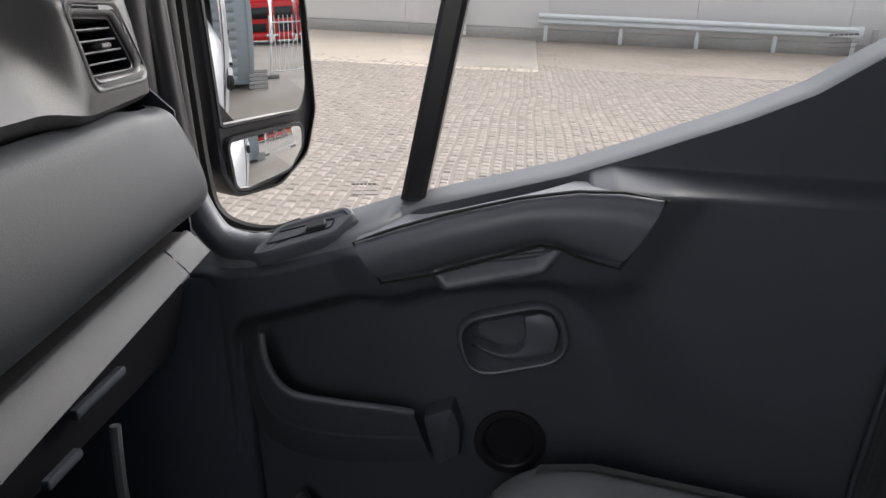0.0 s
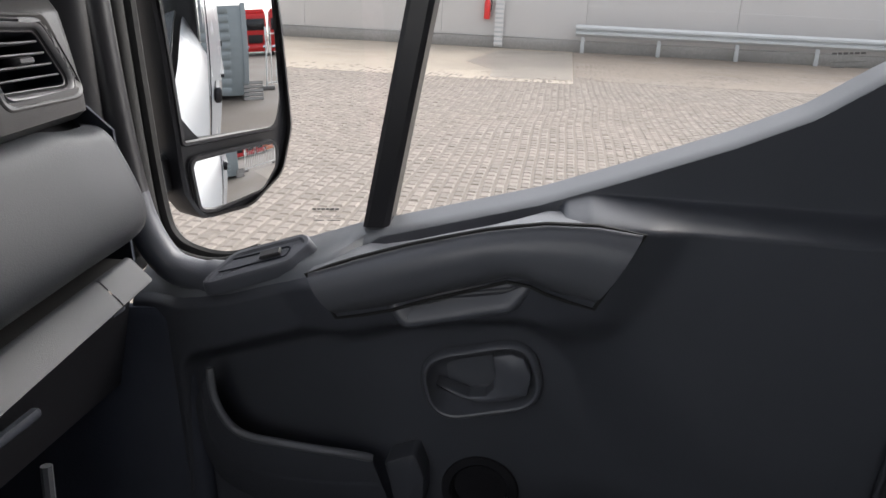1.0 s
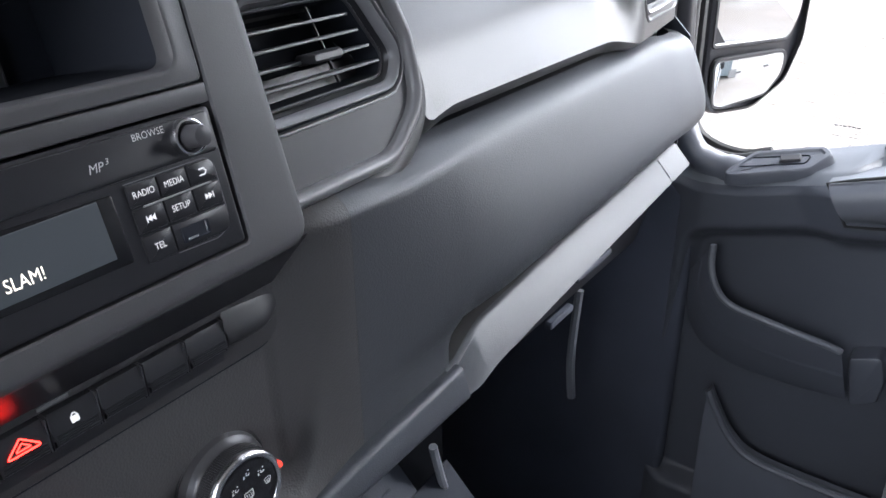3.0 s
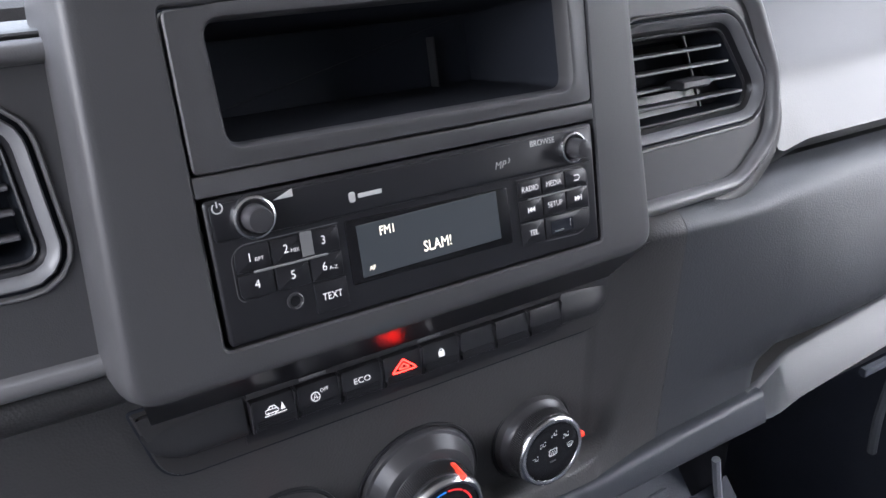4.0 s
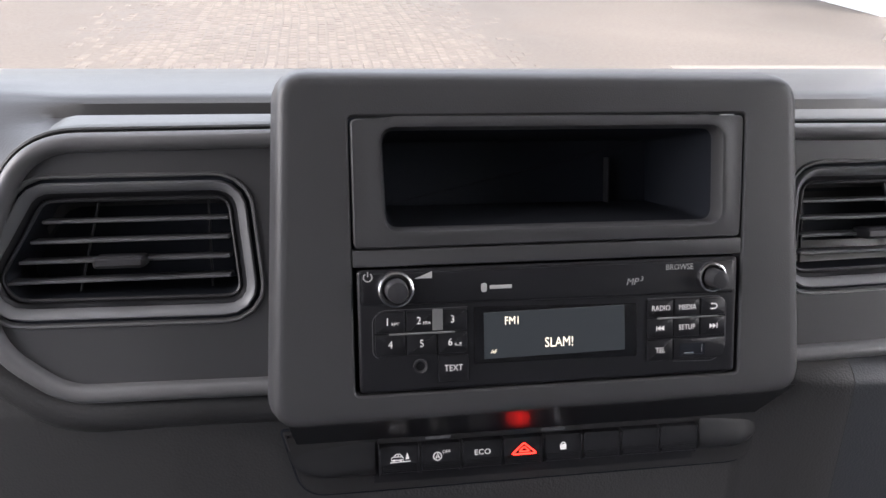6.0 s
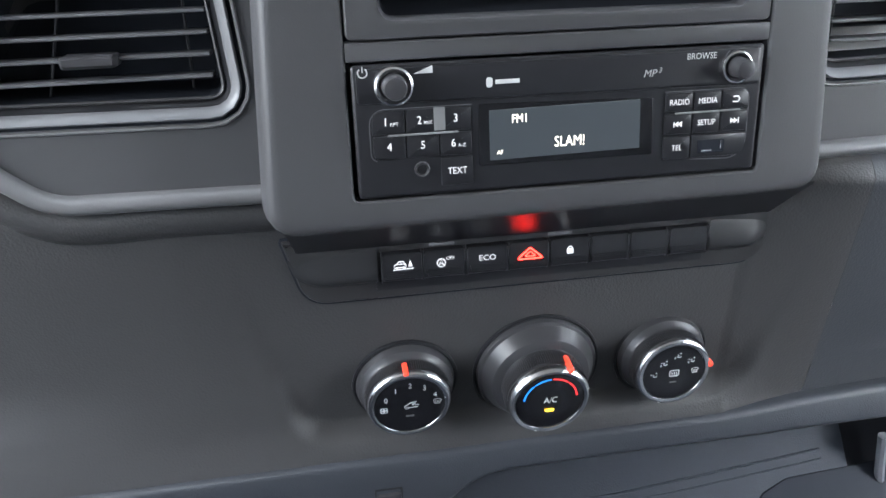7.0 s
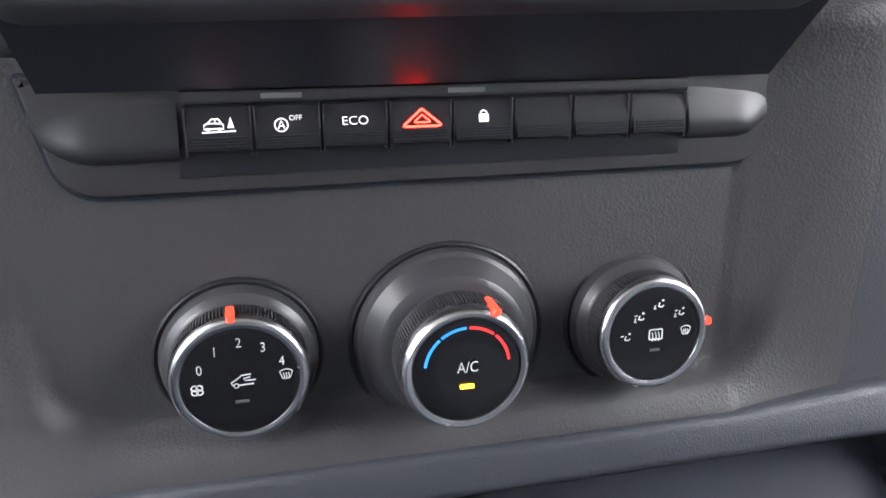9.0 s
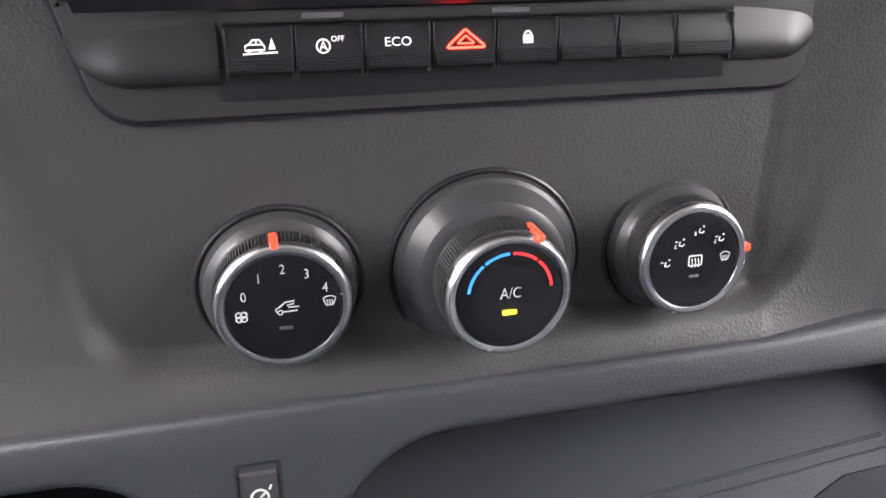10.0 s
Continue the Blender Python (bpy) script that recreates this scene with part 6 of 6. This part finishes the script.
def truck(x, y, turn, paint_m, label):
    """A flat-fronted lorry: cab, bumper, windscreen, wheels."""
    m = Matrix.Translation((x, y, 0)) @ Matrix.Rotation(radians(turn), 4, "Z")
    t = thing("lorry", (x, y, 0), label, "lorry", "parked lorries", frame_m=FLAT)
    out_part("cab", moved(box(-1.25, -2.2, 0.9, 1.25, 0.0, 3.5, 0.18), m), paint_m, t)
    out_part("roof_fairing", moved(box(-1.15, -2.0, 3.4, 1.15, -0.5, 3.9, 0.2), m), paint_m, t)
    out_part("bumper", moved(box(-1.22, -0.4, 0.35, 1.22, 0.12, 0.95, 0.08), m), paint_m, t)
    out_part("grille", moved(box(-0.8, -0.05, 1.05, 0.8, 0.06, 1.75, 0.04), m), TYRE, t)
    out_part("windscreen", moved(box(-1.08, -0.05, 2.1, 1.08, 0.03, 3.1, 0.06), m), GLOSS, t)
    for s in (-1, 1):
        out_part("headlight", moved(box(s * 0.95 - 0.2, -0.05, 0.6, s * 0.95 + 0.2, 0.15, 0.85, 0.04), m), CHROME, t)
        wh = out_part("wheel", moved(turned([(0.0, -0.14), (0.45, -0.14), (0.5, -0.1), (0.5, 0.1), (0.45, 0.14), (0.0, 0.14)], 24), m @ pose(s * 1.05, -1.0, 0.5, 0, 90)), TYRE, t)
        out_part("rim", moved(turned([(0.0, -0.15), (0.28, -0.15), (0.3, 0.0), (0.28, 0.15), (0.0, 0.15)], 20), m @ pose(s * 1.05, -1.0, 0.5, 0, 90)), RAILP, wh)
    out_part("chassis", moved(box(-1.2, -8.0, 0.7, 1.2, -2.2, 1.1, 0.03), m), TYRE, t)
    out_part("load_body", moved(box(-1.25, -8.0, 1.1, 1.25, -2.5, 3.8, 0.04), m), RAILP, t)
    return t


def fence(x0, y0, x1, y1, h, n):
    f = out_thing("metal_fence", ((x0 + x1) / 2, (y0 + y1) / 2, 0), "white upright-bar fence on concrete feet", "fence")
    for k in range(n):
        s = k / (n - 1)
        x, y = x0 + (x1 - x0) * s, y0 + (y1 - y0) * s
        end = k in (0, n - 1)
        r = 0.035 if end else 0.016
        out_part("post" if end else "bar", tube([(x, y, 0.0 if end else 0.15), (x, y, h)], r, 6), FENCEW, f)
        if end:
            out_part("foot", box(x - 0.3, y - 0.12, 0, x + 0.3, y + 0.12, 0.12, 0.02), PLINTH, f)
    for z in (0.2, h - 0.2):
        out_part("cross_rail", tube([(x0, y0, z), (x1, y1, z)], 0.022, 6), FENCEW, f)
    return f


container(0.55, -9.7, 1.35, 2.5, 2.3, "grey slatted site container behind the van")
pal = out_thing("pallet", (2.0, -9.4, 0), "weathered grey pallet leaning on the container", "pallet")
for k in range(5):
    out_part("board", moved(box(-0.3, -0.012, k * 0.11, 0.3, 0.012, k * 0.11 + 0.08), pose(2.05, -9.4, 0.02, 35)), PLINTH, pal)
fence(2.75, -11.4, 6.0, -11.9, 1.8, 18)
truck(5.2, -35, 8, REDP, "red lorry parked in a row")
truck(8.0, -34.4, 8, REDP, "red lorry parked in a row")
truck(10.8, -33.8, 8, REDP, "red lorry parked in a row")
truck(13.6, -33.2, 8, ORANGEP, "orange lorry parked in a row")
# white building ahead and a pale block beside it
shed = out_thing("white_building", (22, 40, 0), "bright white building beyond the yard", "building")
out_part("front", moved(box(0, 0, 0, 0.4, 40, 9.0), pose(8.0, 10.5, 0.0, 0, 0, 0)), WHITEB, shed)
blk = out_thing("concrete_block", (8.1, 7.1, 0), "pale concrete block with battered sides in the yard", "block")
out_part("block", loft([ring3(rect(6.75, 4.9, 9.6, 8.7), 0.0), ring3(rect(6.77, 4.92, 9.58, 8.68), 0.05), ring3(rect(7.25, 5.3, 9.3, 8.5), 0.56), ring3(rect(7.32, 5.36, 9.25, 8.45), 0.59)], True, True, True), CONC, blk)


# ---- parked cars ----
def parked_car(x, y, turn, paint_m, label):
    """A small hatchback: shell, cabin glass, bumpers, lamps and wheels."""
    m = Matrix.Translation((x, y, 0)) @ Matrix.Rotation(radians(turn), 4, "Z") @ Matrix.Rotation(radians(90), 4, "X")
    c = thing("parked_car", (x, y, 0), label, "car", "parked cars", frame_m=FLAT)
    side = rpoly([(-2.05, 0.28), (2.0, 0.28), (2.1, 0.55), (1.95, 0.82), (1.05, 0.98), (0.45, 1.42), (-1.35, 1.46), (-1.95, 0.98), (-2.08, 0.7)], [0.1, 0.12, 0.15, 0.15, 0.25, 0.3, 0.3, 0.15, 0.15], 5)
    shell_geo = frame_loft([(inset(side, 0.10), -0.85), (inset(side, 0.03), -0.82), (side, -0.74), (side, 0.74), (inset(side, 0.03), 0.82), (inset(side, 0.10), 0.85)], True, True)
    out_part("shell", moved(shell_geo, m), paint_m, c)
    glass_side = rpoly([(-1.45, 0.98), (0.85, 0.98), (0.38, 1.34), (-1.2, 1.37)], 0.06, 3)
    for s in (-1, 1):
        out_part("side_window", moved(plate(glass_side, s * 0.80, s * 0.856, 0.01), m), GLOSS, c)
    out_part("windscreen", moved(join(box(0.48, 0, -0.62, 0.52, 0.52, 0.62, 0.01)), m @ pose(0.62, 0.93, 0, 0, 0, 38)), GLOSS, c)
    for wx in (-1.3, 1.28):
        for s in (-1, 1):
            wh = out_part("wheel", moved(turned([(0.0, -0.1), (0.28, -0.1), (0.31, -0.06), (0.31, 0.06), (0.28, 0.1), (0.0, 0.1)], 24), m @ Matrix.Translation((wx, 0.31, s * 0.77))), TYRE, c)
            out_part("rim", moved(turned([(0.0, -0.11), (0.19, -0.11), (0.2, 0.0), (0.19, 0.11), (0.0, 0.11)], 18), m @ Matrix.Translation((wx, 0.31, s * 0.77))), RAILP, wh)
    for s in (-1, 1):
        out_part("headlight", moved(box(1.86, 0.64, s * 0.62 - 0.16, 2.06, 0.78, s * 0.62 + 0.16, 0.03), m), CHROME, c)
    return c


parked_car(21.2, -11.6, 90, WHITE, "white car parked beside the guard rail")
parked_car(-6.2, 17.6, 20, PLINTH, "grey car parked far across the yard")
